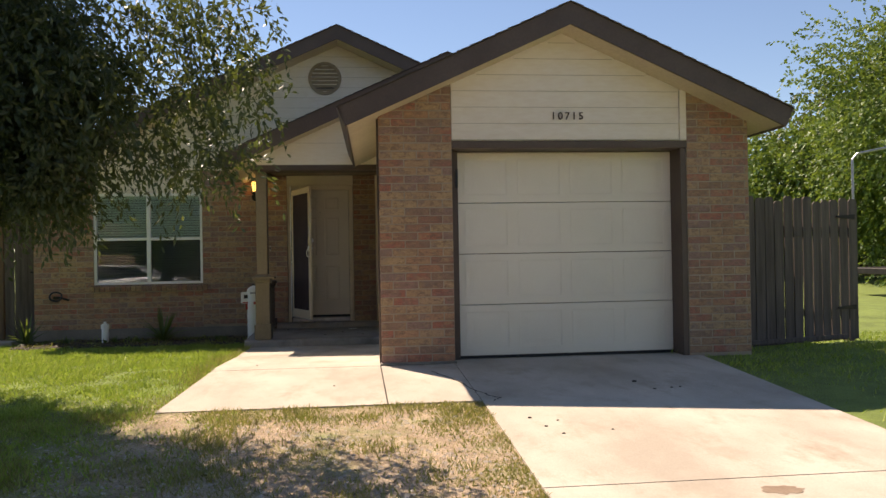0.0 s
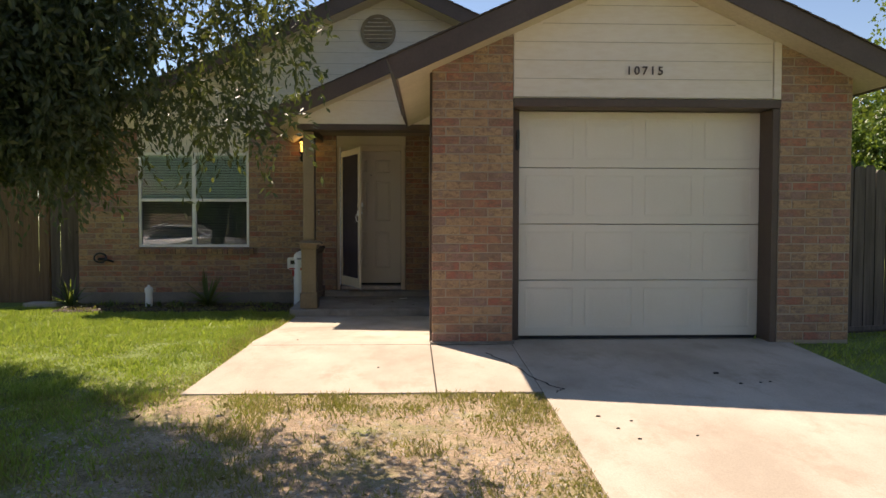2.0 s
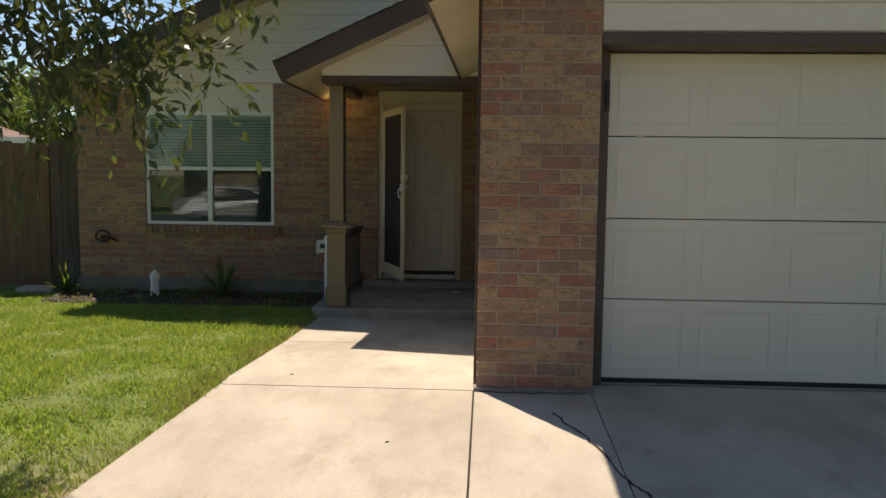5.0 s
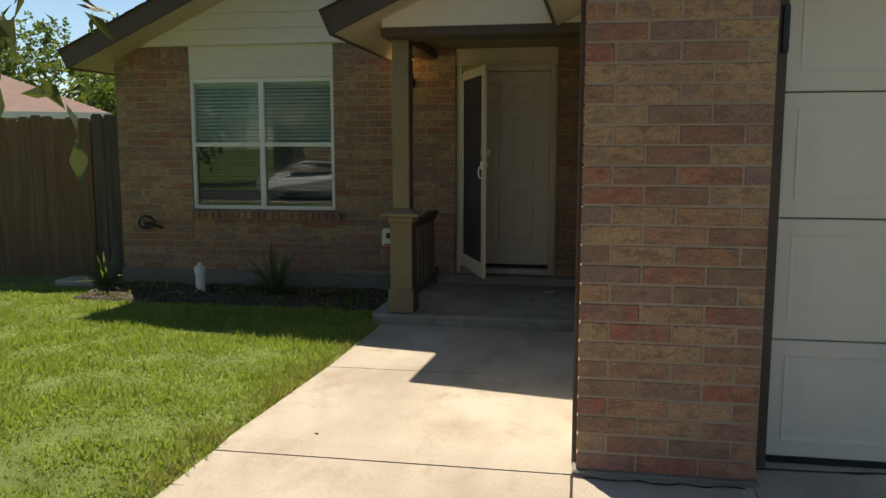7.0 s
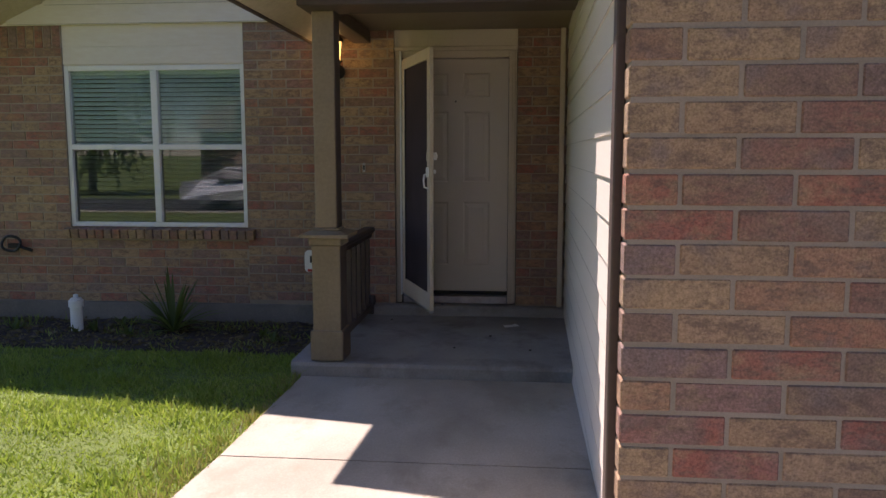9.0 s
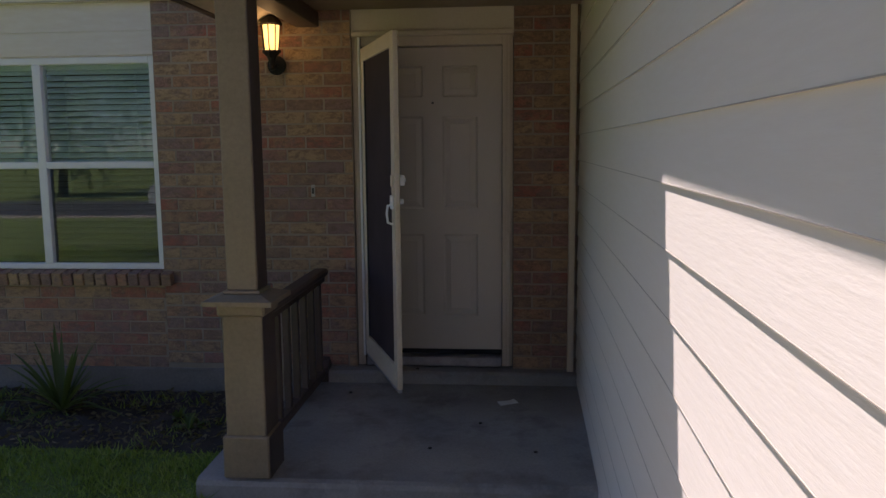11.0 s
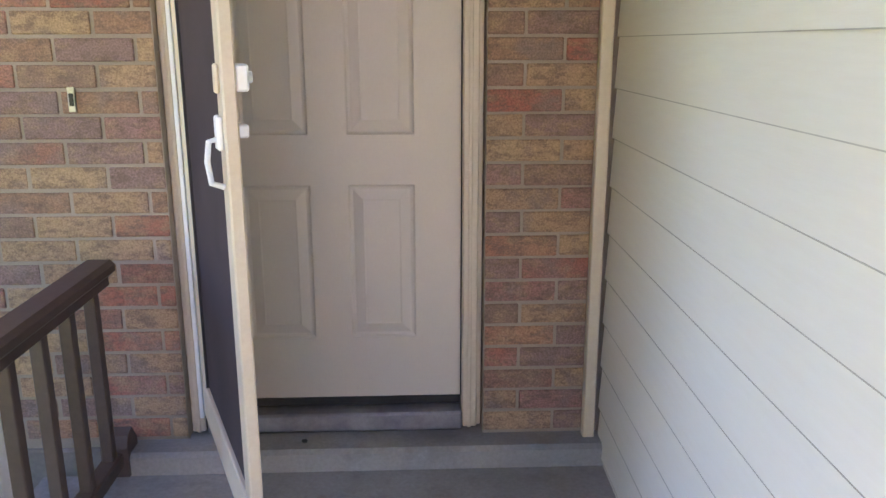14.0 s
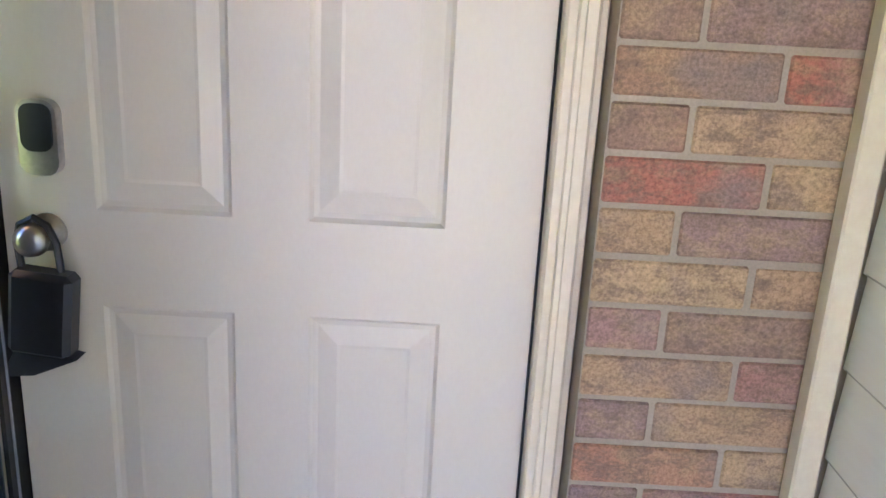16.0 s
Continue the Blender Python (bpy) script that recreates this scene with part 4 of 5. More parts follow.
rail = new("porch_railing")
tagged(rail, "dark brown wooden porch railing with square balusters", "railing")
RX = -1.385
boxpart("top_rail", "brown_trim", rail, RX - 0.05, RX + 0.05, CY + 0.10, YW - 0.05, 0.735, 0.785, 0.014)
boxpart("sub_rail", "brown_trim", rail, RX - 0.025, RX + 0.025, CY + 0.10, YW - 0.06, 0.695, 0.736, 0.004)
boxpart("bottom_rail", "brown_trim", rail, RX - 0.03, RX + 0.03, CY + 0.115, YW - 0.06, 0.06, 0.115, 0.006)
n = 7
for k in range(n):
    yb = CY + 0.25 + k * (YW - 0.16 - CY - 0.25) / (n - 1)
    boxpart("baluster", "brown_trim", rail, RX - 0.019, RX + 0.019, yb - 0.019, yb + 0.019, 0.113, 0.697, 0.003)
bm = bmesh.new()
prism(bm, [(YW - 0.12, 0.025), (YW - 0.02, 0.025), (YW - 0.02, 0.13), (YW - 0.06, 0.185), (YW - 0.10, 0.17), (YW - 0.12, 0.13)], "x", RX - 0.045, RX + 0.045)
part("foot_block", bm, "brown_trim", rail)

# ---------- fences ----------
def fence_run(name, a, b, n_boards, base, top, material, label, seed, ear=0.025, gap=0.012):
    """Upright dog-eared boards on two rails, from a to b, each board its own part."""
    rng = random.Random(seed)
    f = new(name)
    tagged(f, label, "fence")
    a, b = Vector((*a, 0)), Vector((*b, 0))
    d = (b - a).normalized()
    w = (b - a).length / n_boards
    ang = math.degrees(math.atan2(d.y, d.x))
    f.matrix_world = pose(a.x, a.y, 0, 0, 0, ang)
    for i in range(n_boards):
        h = top + rng.uniform(-0.035, 0.035)
        x0, x1 = i * w + rng.uniform(0.2, 1.0) * gap, (i + 1) * w - rng.uniform(0.2, 1.0) * gap
        y = rng.uniform(-0.006, 0.006)
        lean = rng.uniform(-0.008, 0.008)
        bm = bmesh.new()
        prism(bm, [(x0, base), (x1, base), (x1 + lean, h - ear), (x1 - ear + lean, h), (x0 + ear + lean, h), (x0 + lean, h - ear)], "y", y - 0.008, y + 0.009)
        part("board", bm, material, f)
    for zr in (base + 0.35, top - 0.35):
        boxpart("rail", material, f, 0.0, n_boards * w, 0.012, 0.05, zr - 0.04, zr + 0.04, 0.003)
    for k in (0, n_boards * w - 0.09):
        boxpart("post", material, f, k, k + 0.09, 0.05, 0.14, base - 0.1, top - 0.05, 0.004)
    return f


fr = fence_run("fence_gate", (4.04, 8.46), (6.02, 9.04), 14, 0.03, 1.73, "fence", "weathered grey wooden gate beside the garage", 5, 0.03, 0.016)
for zh in (0.42, 1.52):
    bm = bmesh.new()
    prism(bm, [(1.72, zh - 0.012), (2.02, zh - 0.03), (2.02, zh + 0.03), (1.72, zh + 0.012)], "y", -0.022, -0.012)
    part("strap_hinge", bm, "iron", fr, "black strap hinge")
boxpart("kick_board", "fence", fr, 0.02, 1.85, -0.032, -0.012, 0.05, 0.10, 0.003)
fence_run("fence", (-7.7, 13.02), (-5.66, 13.25), 14, -0.12, 1.80, "fence_brown", "brown weathered wooden privacy fence", 8, 0.025, 0.003)
fence_run("fence", (-12.5, 12.6), (-7.72, 13.02), 34, -0.12, 1.78, "fence", "grey weathered wooden privacy fence", 9, 0.025, 0.003)
gl = fence_run("fence_gate", (-5.64, 13.27), (-5.06, 13.30), 4, -0.10, 1.84, "fence", "dark grey wooden gate beside the house", 12, 0.025, 0.003)
bm = bmesh.new()
tube(bm, [(0.40, -0.02, 0.98), (0.40, -0.055, 0.98), (0.50, -0.055, 0.97)], 0.010, 6)
part("gate_latch", bm, "iron", gl, "black gate latch")
fence_run("fence", (6.3, 34.0), (40.0, 34.0), 110, -0.1, 1.8, "fence", "grey wooden fence across the back yard", 21, 0.025, 0.004)
bm = bmesh.new()
box(bm, -5.75, -5.25, 12.55, 12.85, -0.16, -0.06, 0.012)
pv = part("paving_stone", bm, "concrete")
tagged(pv, "pale flat concrete paving stone by the gate", "paving stone")


# ---------- leaves, trees, grass ----------
def leaf_arrays(pos, direc, length, width, rng, droop=0.3):
    """Diamond leaves folded along the middle at given places: vertices and faces."""
    n = len(pos)
    direc = direc / np.linalg.norm(direc, axis=1, keepdims=True)
    side = np.cross(direc, rng.normal(size=(n, 3)))
    side /= np.linalg.norm(side, axis=1, keepdims=True) + 1e-9
    up = np.cross(side, direc)
    L = (length * rng.uniform(0.65, 1.25, n))[:, None]
    W = (width * rng.uniform(0.7, 1.2, n))[:, None]
    mid = pos + direc * L * 0.5
    tip = pos + direc * L + np.array([0, 0, -1.0]) * L * droop * 0.3
    v = np.stack([pos, mid + side * W * 0.5 + up * W * 0.12, tip, mid - side * W * 0.5 + up * W * 0.12], axis=1).reshape(-1, 3)
    f = [(k, k + 1, k + 2, k + 3) for k in range(0, 4 * n, 4)]
    return v, f


def twig_leaves(rng, anchors, headings, per, reach, length, width, sag):
    """Leaves set along drooping twigs that start at the anchors."""
    n = len(anchors)
    t = np.tile(np.linspace(0.08, 1.0, per), n)
    a = np.repeat(anchors, per, axis=0)
    hd = np.repeat(headings, per, axis=0)
    r = np.repeat(reach * rng.uniform(0.6, 1.3, n), per)[:, None]
    tt = t[:, None]
    p = a + hd * r * tt + np.array([0, 0, -1.0]) * (sag * r * tt * tt)
    p += rng.normal(scale=0.012, size=p.shape)
    d = hd + rng.normal(scale=0.75, size=p.shape) + np.array([0, 0, -0.45])
    return leaf_arrays(p, d, length, width, rng)


def crown_points(rng, n, centre, radii, shell=0.55, clumps=60, spread=0.16):
    """Anchors gathered in clumps through an uneven rounded crown."""
    c = rng.normal(size=(clumps, 3))
    c /= np.linalg.norm(c, axis=1, keepdims=True)
    c *= rng.uniform(shell, 1.0, (clumps, 1)) ** 0.7 * rng.uniform(0.8, 1.12, (clumps, 1))
    k = rng.integers(0, clumps, n)
    p = c[k] + rng.normal(scale=spread, size=(n, 3))
    out = p / (np.linalg.norm(p, axis=1, keepdims=True) + 1e-9)
    return np.array(centre) + p * np.array(radii), out, np.array(centre) + c * np.array(radii)


def tree(name, label, base, height, trunk_r, centre, radii, n_twigs, per, leaf, material, seed, clumps=60, extra=None, shell=0.5, reach=0.5, sag=0.6, spread=0.16, keep=None):
    rng = np.random.default_rng(seed)
    top = new(name)
    tagged(top, label, "tree", group="" if name == "oak_tree" else "background trees")
    bm = bmesh.new()
    b = Vector(base)
    c = Vector(centre)
    mid = b.lerp(c, 0.5) + Vector((0.12, -0.08, 0))
    tube(bm, [b + Vector((0, 0, -0.2)), b + Vector((0, 0, 0.15)), mid, c], trunk_r, 10, trunk_r * 0.45)
    for v in bm.verts:
        if v.co.z < b.z + 0.05:
            v.co.x += (v.co.x - b.x) * 0.35
            v.co.y += (v.co.y - b.y) * 0.35
    part("trunk", bm, "bark", top, "rough grey-brown trunk")
    pts, out, clump = crown_points(rng, n_twigs, centre, radii, shell, clumps, spread)
    if extra is not None:
        pts, out = np.vstack([pts, extra[0]]), np.vstack([out, extra[1]])
    if keep is not None:
        ok = keep(pts)
        pts, out = pts[ok], out[ok]
        clump = clump[keep(clump)]
    for q in clump[:26]:
        bm = bmesh.new()
        st = mid.lerp(c, rng.uniform(0.0, 0.9))
        en = Vector(q)
        m2 = st.lerp(en, 0.55) + Vector((0, 0, 0.12 * (en - st).length))
        tube(bm, [st, st.lerp(m2, 0.5) + Vector((0, 0, 0.05)), m2, en], trunk_r * 0.32, 6, 0.008)
        part("limb", bm, "bark", top)
    hd = out + rng.normal(scale=0.55, size=out.shape)
    hd /= np.linalg.norm(hd, axis=1, keepdims=True)
    v, f = twig_leaves(rng, pts, hd, per, reach, leaf[0], leaf[1], sag)
    ob = arrays("crown", v.tolist(), f, material, top)
    ob["label"] = "crown of many small leaves"
    return top


# drooping outer sprays of the oak over the lawn
rng = np.random.default_rng(77)
spr_p, spr_h = [], []
SPRAYS = [(-0.79, 2.85, 23, 0.10), (-0.76, 2.45, 12, 0.07),
          (-0.84, 2.22, 9, 0.07), (-0.91, 1.91, 10, 0.06), (-0.85, 2.39, 8, 0.06), (-1.05, 2.85, 34, 0.11), (-1.09, 2.51, 26, 0.09), (-1.13, 2.20, 21, 0.08), (-1.06, 1.89, 16, 0.07),
          (-1.31, 2.85, 39, 0.12), (-1.37, 2.51, 29, 0.10), (-1.35, 2.22, 21, 0.08), (-1.48, 2.06, 18, 0.07), (-1.20, 1.84, 16, 0.07), (-1.58, 1.96, 12, 0.06), (-1.41, 1.90, 10, 0.06), (-1.64, 2.79, 47, 0.13),
          (-1.76, 2.47, 44, 0.10), (-1.90, 2.43, 80, 0.12), (-2.06, 2.71, 132, 0.16), (-2.26, 2.32, 288, 0.16), (-2.00, 2.10, 64, 0.08), (-1.97, 1.90, 36, 0.06), (-2.10, 1.80, 56, 0.06), (-2.42, 2.12, 288, 0.16),
          (-2.28, 1.76, 88, 0.07), (-2.21, 1.62, 48, 0.05), (-2.56, 1.92, 240, 0.13), (-2.58, 2.59, 336, 0.20), (-2.38, 2.83, 336, 0.20), (-2.89, 2.16, 400, 0.24), (-2.89, 2.79, 400, 0.24), (-1.94, 2.20, 32, 0.08),
          (-2.58, 1.64, 48, 0.06)]
# unseen upper lobes, added to block sky and shade lawn and house front
SHADE_LOBES = [(-5.2, 5.4, 5.3, 2800, 1.0), (-4.2, 4.6, 5.7, 1700, 0.8), (-6.6, 5.2, 5.6, 1800, 1.0), (-4.7, 8.7, 4.0, 1500, 0.7), (-3.9, 8.0, 3.9, 600, 0.4), (-6.2, 6.8, 4.6, 1300, 0.9), (-5.6, 4.2, 5.0, 1000, 0.8), (-3.4, 4.0, 5.6, 700, 0.6), (-6.4, 8.8, 4.6, 800, 0.8), (-3.5, 6.6, 4.0, 900, 0.5), (-4.4, 6.0, 3.4, 900, 0.6), (-4.1, 7.4, 4.0, 1300, 0.5), (-3.3, 7.0, 3.9, 500, 0.35), (-3.0, 6.3, 4.0, 350, 0.3), (-2.6, 6.0, 4.1, 200, 0.25)]
for cx, cy, cz, n, sx in [(x, 5.6, z, n, w) for x, z, n, w in SPRAYS] + SHADE_LOBES:
    q = rng.normal(size=(n, 3)) * np.array([sx, 0.28, sx * 0.9]) + np.array([cx, cy, cz])
    spr_p.append(q)
    spr_h.append(rng.normal(scale=0.5, size=(n, 3)) + np.array([0.30, 0.0, -0.45]))


def shadow_off_walk(p):
    """Trims the crown to twigs whose cast shadow misses the walk and the drive."""
    sx, sy = p[:, 0] + 0.47 * p[:, 2], p[:, 1] - 0.58 * p[:, 2]
    return ~((sy > np.where(sx > -1.6, 5.5, 6.15 - (sx + 1.6) * 0.5 + 0.25 * np.sin(sx * 7.0) * np.sin(sx * 2.3))) | (sx > 0.72))


tree("oak_tree", "dark leafy oak tree with drooping branches over the lawn", (-4.9, 5.2, -0.12), 7.0, 0.22, (-4.5, 5.6, 4.0), (2.2, 2.2, 2.2), 6500, 17, (0.060, 0.0235), "leaf_oak", 3,
     95, (np.vstack(spr_p), np.vstack(spr_h)), 0.2, 0.27, 0.7, 0.11, shadow_off_walk)
tree("shade_tree", "tall bright green shade tree behind the gate", (19.2, 23.0, -0.1), 11.0, 0.3, (19.5, 23.0, 5.2), (4.6, 4.0, 4.9), 13000, 12, (0.14, 0.09), "leaf_green", 4, 110, None, 0.35, 0.8, 0.4, 0.14)
tree("shade_tree", "green tree in the back yard", (18.3, 30.0, -0.1), 8.0, 0.25, (18.3, 30.0, 3.6), (3.0, 3.0, 2.9), 2600, 12, (0.20, 0.13), "leaf_green", 5, 60, None, 0.35, 0.8, 0.4, 0.15)
tree("shade_tree", "dark green tree at the back fence", (22.0, 32.0, -0.1), 8.0, 0.25, (22.0, 32.0, 4.6), (5.0, 3.6, 4.4), 1800, 12, (0.26, 0.14), "leaf_oak", 6, 60, None, 0.3, 0.9, 0.4, 0.16)
for k, (x, y, r) in enumerate(((-15.5, 33.0, 3.0), (-10.5, 35.0, 2.6), (-21.0, 34.0, 3.6))):
    tree("shade_tree", "green tree behind the neighbouring house", (x, y, -0.1), 6.0, 0.22, (x, y, 3.4), (r * 1.15, r, 2.4), 1300, 12, (0.22, 0.12), "leaf_green", 30 + k, 50, None, 0.35, 0.8, 0.4, 0.16)
for k, (x, y) in enumerate(((-9.0, -15.0), (2.5, -16.0), (12.0, -15.5), (-19, -14))):
    tree("street_tree", "green tree across the street", (x, y, -0.4), 8.0, 0.24, (x, y, 4.6), (3.4, 3.0, 3.2), 900, 10, (0.26, 0.14), "leaf_green", 50 + k, 50, None, 0.35, 0.9, 0.4, 0.17)


def blades(name, n, region, height, material, seed, label, keep=None, width=0.0075):
    """Grass blades scattered over part of the ground, as one object."""
    rng = np.random.default_rng(seed)
    x = rng.uniform(region[0], region[1], n)
    y = rng.uniform(region[2], region[3], n)
    if keep is not None:
        m = np.array([keep(a, b, rng) for a, b in zip(x, y)])
        x, y = x[m], y[m]
    n = len(x)
    z = np.array([ground_z(a, b) for a, b in zip(x, y)]) - 0.018
    h = height * rng.uniform(0.5, 1.3, n) * np.array([0.95 + 0.9 * noise.noise((a * 3.1, b * 3.1, 7.7)) for a, b in zip(x, y)])
    an = rng.uniform(0, 2 * np.pi, n)
    w = width * rng.uniform(0.6, 1.4, n)
    lx, ly = rng.normal(scale=0.5, size=n) * h, rng.normal(scale=0.5, size=n) * h
    v = np.empty((n, 3, 3))
    v[:, 0] = np.stack([x - np.cos(an) * w, y - np.sin(an) * w, z], 1)
    v[:, 1] = np.stack([x + np.cos(an) * w, y + np.sin(an) * w, z], 1)
    v[:, 2] = np.stack([x + lx, y + ly, z + h], 1)
    ob = arrays(name, v.reshape(-1, 3).tolist(), [(k, k + 1, k + 2) for k in range(0, 3 * n, 3)], material)
    tagged(ob, label, "grass", kind="stuff")
    return ob


def on_paving(x, y):
    left = -1.62 + (y - 6.12) * 0.078 if y < 7.66 else (-1.50 if y < 9.5 else -1.50 - (y - 9.5) * 0.034)
    if 6.11 < y < 11.5 and left - 0.01 < x < 0.3:
        return True
    if 6.11 < y < 8.0 and 0.1 < x < 0.9:
        return True
    return y < 8.0 and 0.80 + (y + 3.9) * 0.0076 < x < 3.10 + (y + 3.9) * 0.0303 + 0.02


def turf(x, y, rng):
    if on_paving(x, y) or (y > 11.78 and -5.0 < x):
        return False
    worn = min(max((7.0 - y) / 0.9, 0), 1) * min(max((x + 2.7) / 1.3, 0), 1)
    return rng.random() > worn * 0.9


def dry(x, y, rng):
    if on_paving(x, y):
        return False
    near_edge = max(0.0, 1.0 - abs(6.1 - y) / 0.45) + max(0.0, 1.0 - abs(0.84 - x) / 0.35)
    clump = noise.noise((x * 2.3, y * 2.3, 1.7))
    return rng.random() < 0.10 + 0.7 * min(near_edge, 1.0) ** 1.5 + 0.55 * min(max(clump * 2.0, 0.0), 1.0)


def fringe(x, y, rng):
    return not on_paving(x, y) and rng.random() < math.exp((x + 1.56) / 0.09) * (0.6 + noise.noise((x * 2.0, y * 2.0, 5.0)))


blades("grass", 130000, (-7.5, -1.3, 5.6, 12.4), 0.036, "grass", 11, "green lawn grass left of the walk, sunlit", turf)
blades("grass", 52000, (-6.0, -1.0, 2.4, 6.2), 0.04, "grass", 12, "patchy lawn grass under the oak tree", turf)
blades("grass", 26000, (3.2, 9.5, 3.2, 10.5), 0.05, "grass", 13, "lawn grass beside the drive", turf)
blades("grass", 36000, (-6.5, -1.45, 6.0, 11.7), 0.062, "grass", 15, "coarse taller tufts in the sunlit lawn", lambda x, y, r: turf(x, y, r) and noise.noise((x * 4.5, y * 4.5, 2.2)) > 0.05, 0.0055)
blades("dry_grass", 16000, (-1.95, -1.45, 6.2, 11.2), 0.06, "grass_dry", 16, "straw-coloured grass fringe along the walk", fringe, 0.004)
blades("dry_grass", 90000, (-3.0, 0.89, 2.4, 6.125), 0.036, "grass_dry", 14, "dry yellowish grass over bare dirt", dry, 0.005)


def pebbles(n, region, seed):
    """Loose stones and dead leaves over the bare ground, joined as one object."""
    rng = np.random.default_rng(seed)
    vs, fs = [], []
    for _ in range(n):
        x, y = rng.uniform(region[0], region[1]), rng.uniform(region[2], region[3])
        if on_paving(x, y) and rng.random() > 0.03:
            continue
        r = rng.uniform(0.006, 0.018)
        z = ground_z(x, y) + (0.002 if on_paving(x, y) else -0.013)
        k = len(vs)
        a = rng.uniform(0, 6.28)
        for q in range(4):
            vs.append((x + r * math.cos(a + q * 1.57) * rng.uniform(0.7, 1.3), y + r * math.sin(a + q * 1.57), z))
        vs.append((x, y, z + r * 0.6))
        fs += [(k + q, k + (q + 1) % 4, k + 4) for q in range(4)]
    ob = arrays("gravel", vs, fs, "concrete")
    tagged(ob, "pale loose stones on bare ground", "gravel", kind="stuff")


pebbles(3600, (-2.8, 0.86, 2.6, 5.9), 8)


def spiky_plant(label, at, n, length, seed):
    """A rosette of long pointed arching leaves."""
    rng = random.Random(seed)
    top = new("yucca_plant")
    tagged(top, label, "plant", group="plants in the soil bed")
    for k in range(n):
        a, e = rng.uniform(0, 6.283), rng.uniform(0.35, 1.35)
        L = length * rng.uniform(0.7, 1.15)
        bm = bmesh.new()
        d = Vector((math.cos(a), math.sin(a), 0))
        sd_ = Vector((-math.sin(a), math.cos(a), 0))
        prev = None
        for i in range(6):
            t = i / 5
            p = d * (L * t * math.cos(e)) + Vector((0, 0, L * t * math.sin(e) - 0.35 * L * t * t * math.cos(e)))
            w = 0.014 * (1 - t) ** 0.7 * (0.6 + 1.2 * min(t * 3, 1)) + 0.0008
            row = [bm.verts.new(p - sd_ * w + Vector((0, 0, w * 0.4))), bm.verts.new(p), bm.verts.new(p + sd_ * w + Vector((0, 0, w * 0.4)))]
            if prev:
                for q in range(2):
                    bm.faces.new((prev[q], prev[q + 1], row[q + 1], row[q]))
            prev = row
        part("leaf", bm, "leaf_plant", top)
    top.location = at


spiky_plant("green yucca plant with pointed leaves by the gate", (-5.0, 12.42, -0.10), 38, 0.50, 1)
spiky_plant("green yucca plant in the soil bed under the window", (-3.0, 12.35, -0.09), 40, 0.55, 2)
for k in range(7):
    r_ = random.Random(70 + k)
    spiky_plant("small weed in the soil bed", (r_.uniform(-4.6, -1.8), r_.uniform(11.9, 12.6), -0.10), 12, 0.13, 80 + k)

rng = np.random.default_rng(19)
n_ = 2600
p_ = np.stack([rng.uniform(-4.98, -1.68, n_), rng.uniform(11.8, 12.78, n_), rng.uniform(-0.10, -0.07, n_)], 1)
d_ = rng.normal(size=(n_, 3)) * np.array([1, 1, 0.25])
v_, f_ = leaf_arrays(p_, d_, 0.05, 0.022, rng, 0.0)
tagged(arrays("leaf_litter", v_.tolist(), f_, "litter_leaf"), "dry brown fallen leaves on the soil bed", "leaves", kind="stuff")
blades("weeds", 2600, (-4.9, -1.7, 11.8, 12.75), 0.07, "grass", 41, "sparse green weeds in the soil bed", lambda x, y, r: noise.noise((x * 3, y * 3, 9.0)) > 0.12)
p_ = np.stack([rng.uniform(-2.6, 0.82, 700), rng.uniform(3.0, 6.0, 700)], 1)
p_ = np.array([(x, y, ground_z(x, y) - 0.015) for x, y in p_])
v_, f_ = leaf_arrays(p_, rng.normal(size=(700, 3)) * np.array([1, 1, 0.25]), 0.05, 0.02, rng, 0.0)
tagged(arrays("leaf_litter", v_.tolist(), f_, "litter_leaf"), "dry brown fallen leaves on bare dirt", "leaves", kind="stuff")

# ---------- small things ----------
pipe = new("cleanout_pipe")
tagged(pipe, "short white plastic cleanout pipe in the soil bed", "pipe")
bm = bmesh.new()
lathe(bm, [(0.05, 0.0), (0.05, 0.23), (0.06, 0.235), (0.06, 0.29), (0.052, 0.295)], (-3.83, 12.30, -0.11), 20)
part("barrel", bm, "white", pipe)
bm = bmesh.new()
lathe(bm, [(0.046, 0.0), (0.046, 0.012), (0.020, 0.014), (0.020, 0.04), (0.016, 0.045)], (-3.83, 12.30, 0.186), 16)
part("plug", bm, "white", pipe)
hose = new("hose_bib")
tagged(hose, "black garden hose holder on the brick wall", "hose holder")
bm = bmesh.new()
pts = [(-4.70 + 0.09 * math.cos(a), YW - 0.05 + 0.01 * math.sin(3 * a), 0.60 + 0.07 * math.sin(a)) for a in [k * 0.35 for k in range(19)]]
tube(bm, pts, 0.013, 8)
part("coil", bm, "black", hose)
boxpart("bracket", "iron", hose, -4.74, -4.64, YW - 0.045, YW + 0.004, 0.56, 0.60, 0.006)
bm = bmesh.new()
tube(bm, [(-4.64, YW - 0.04, 0.58), (-4.56, YW - 0.06, 0.56), (-4.50, YW - 0.05, 0.54)], 0.014, 8)
part("spout", bm, "iron", hose)
sign = new("yard_sign")
tagged(sign, "small white security yard sign with a red band on a stake", "sign")
bm = bmesh.new()
prism(bm, [(-1.835, 0.47), (-1.815, 0.45), (-1.67, 0.45), (-1.65, 0.47), (-1.65, 0.61), (-1.67, 0.63), (-1.815, 0.63), (-1.835, 0.61)], "y", 12.294, 12.306)
sb = part("sign_plate", bm, "white", sign)
boxpart("sign_mark", "black", sb, -1.79, -1.72, 12.288, 12.2925, 0.53, 0.585, 0.0, "dark printed mark")
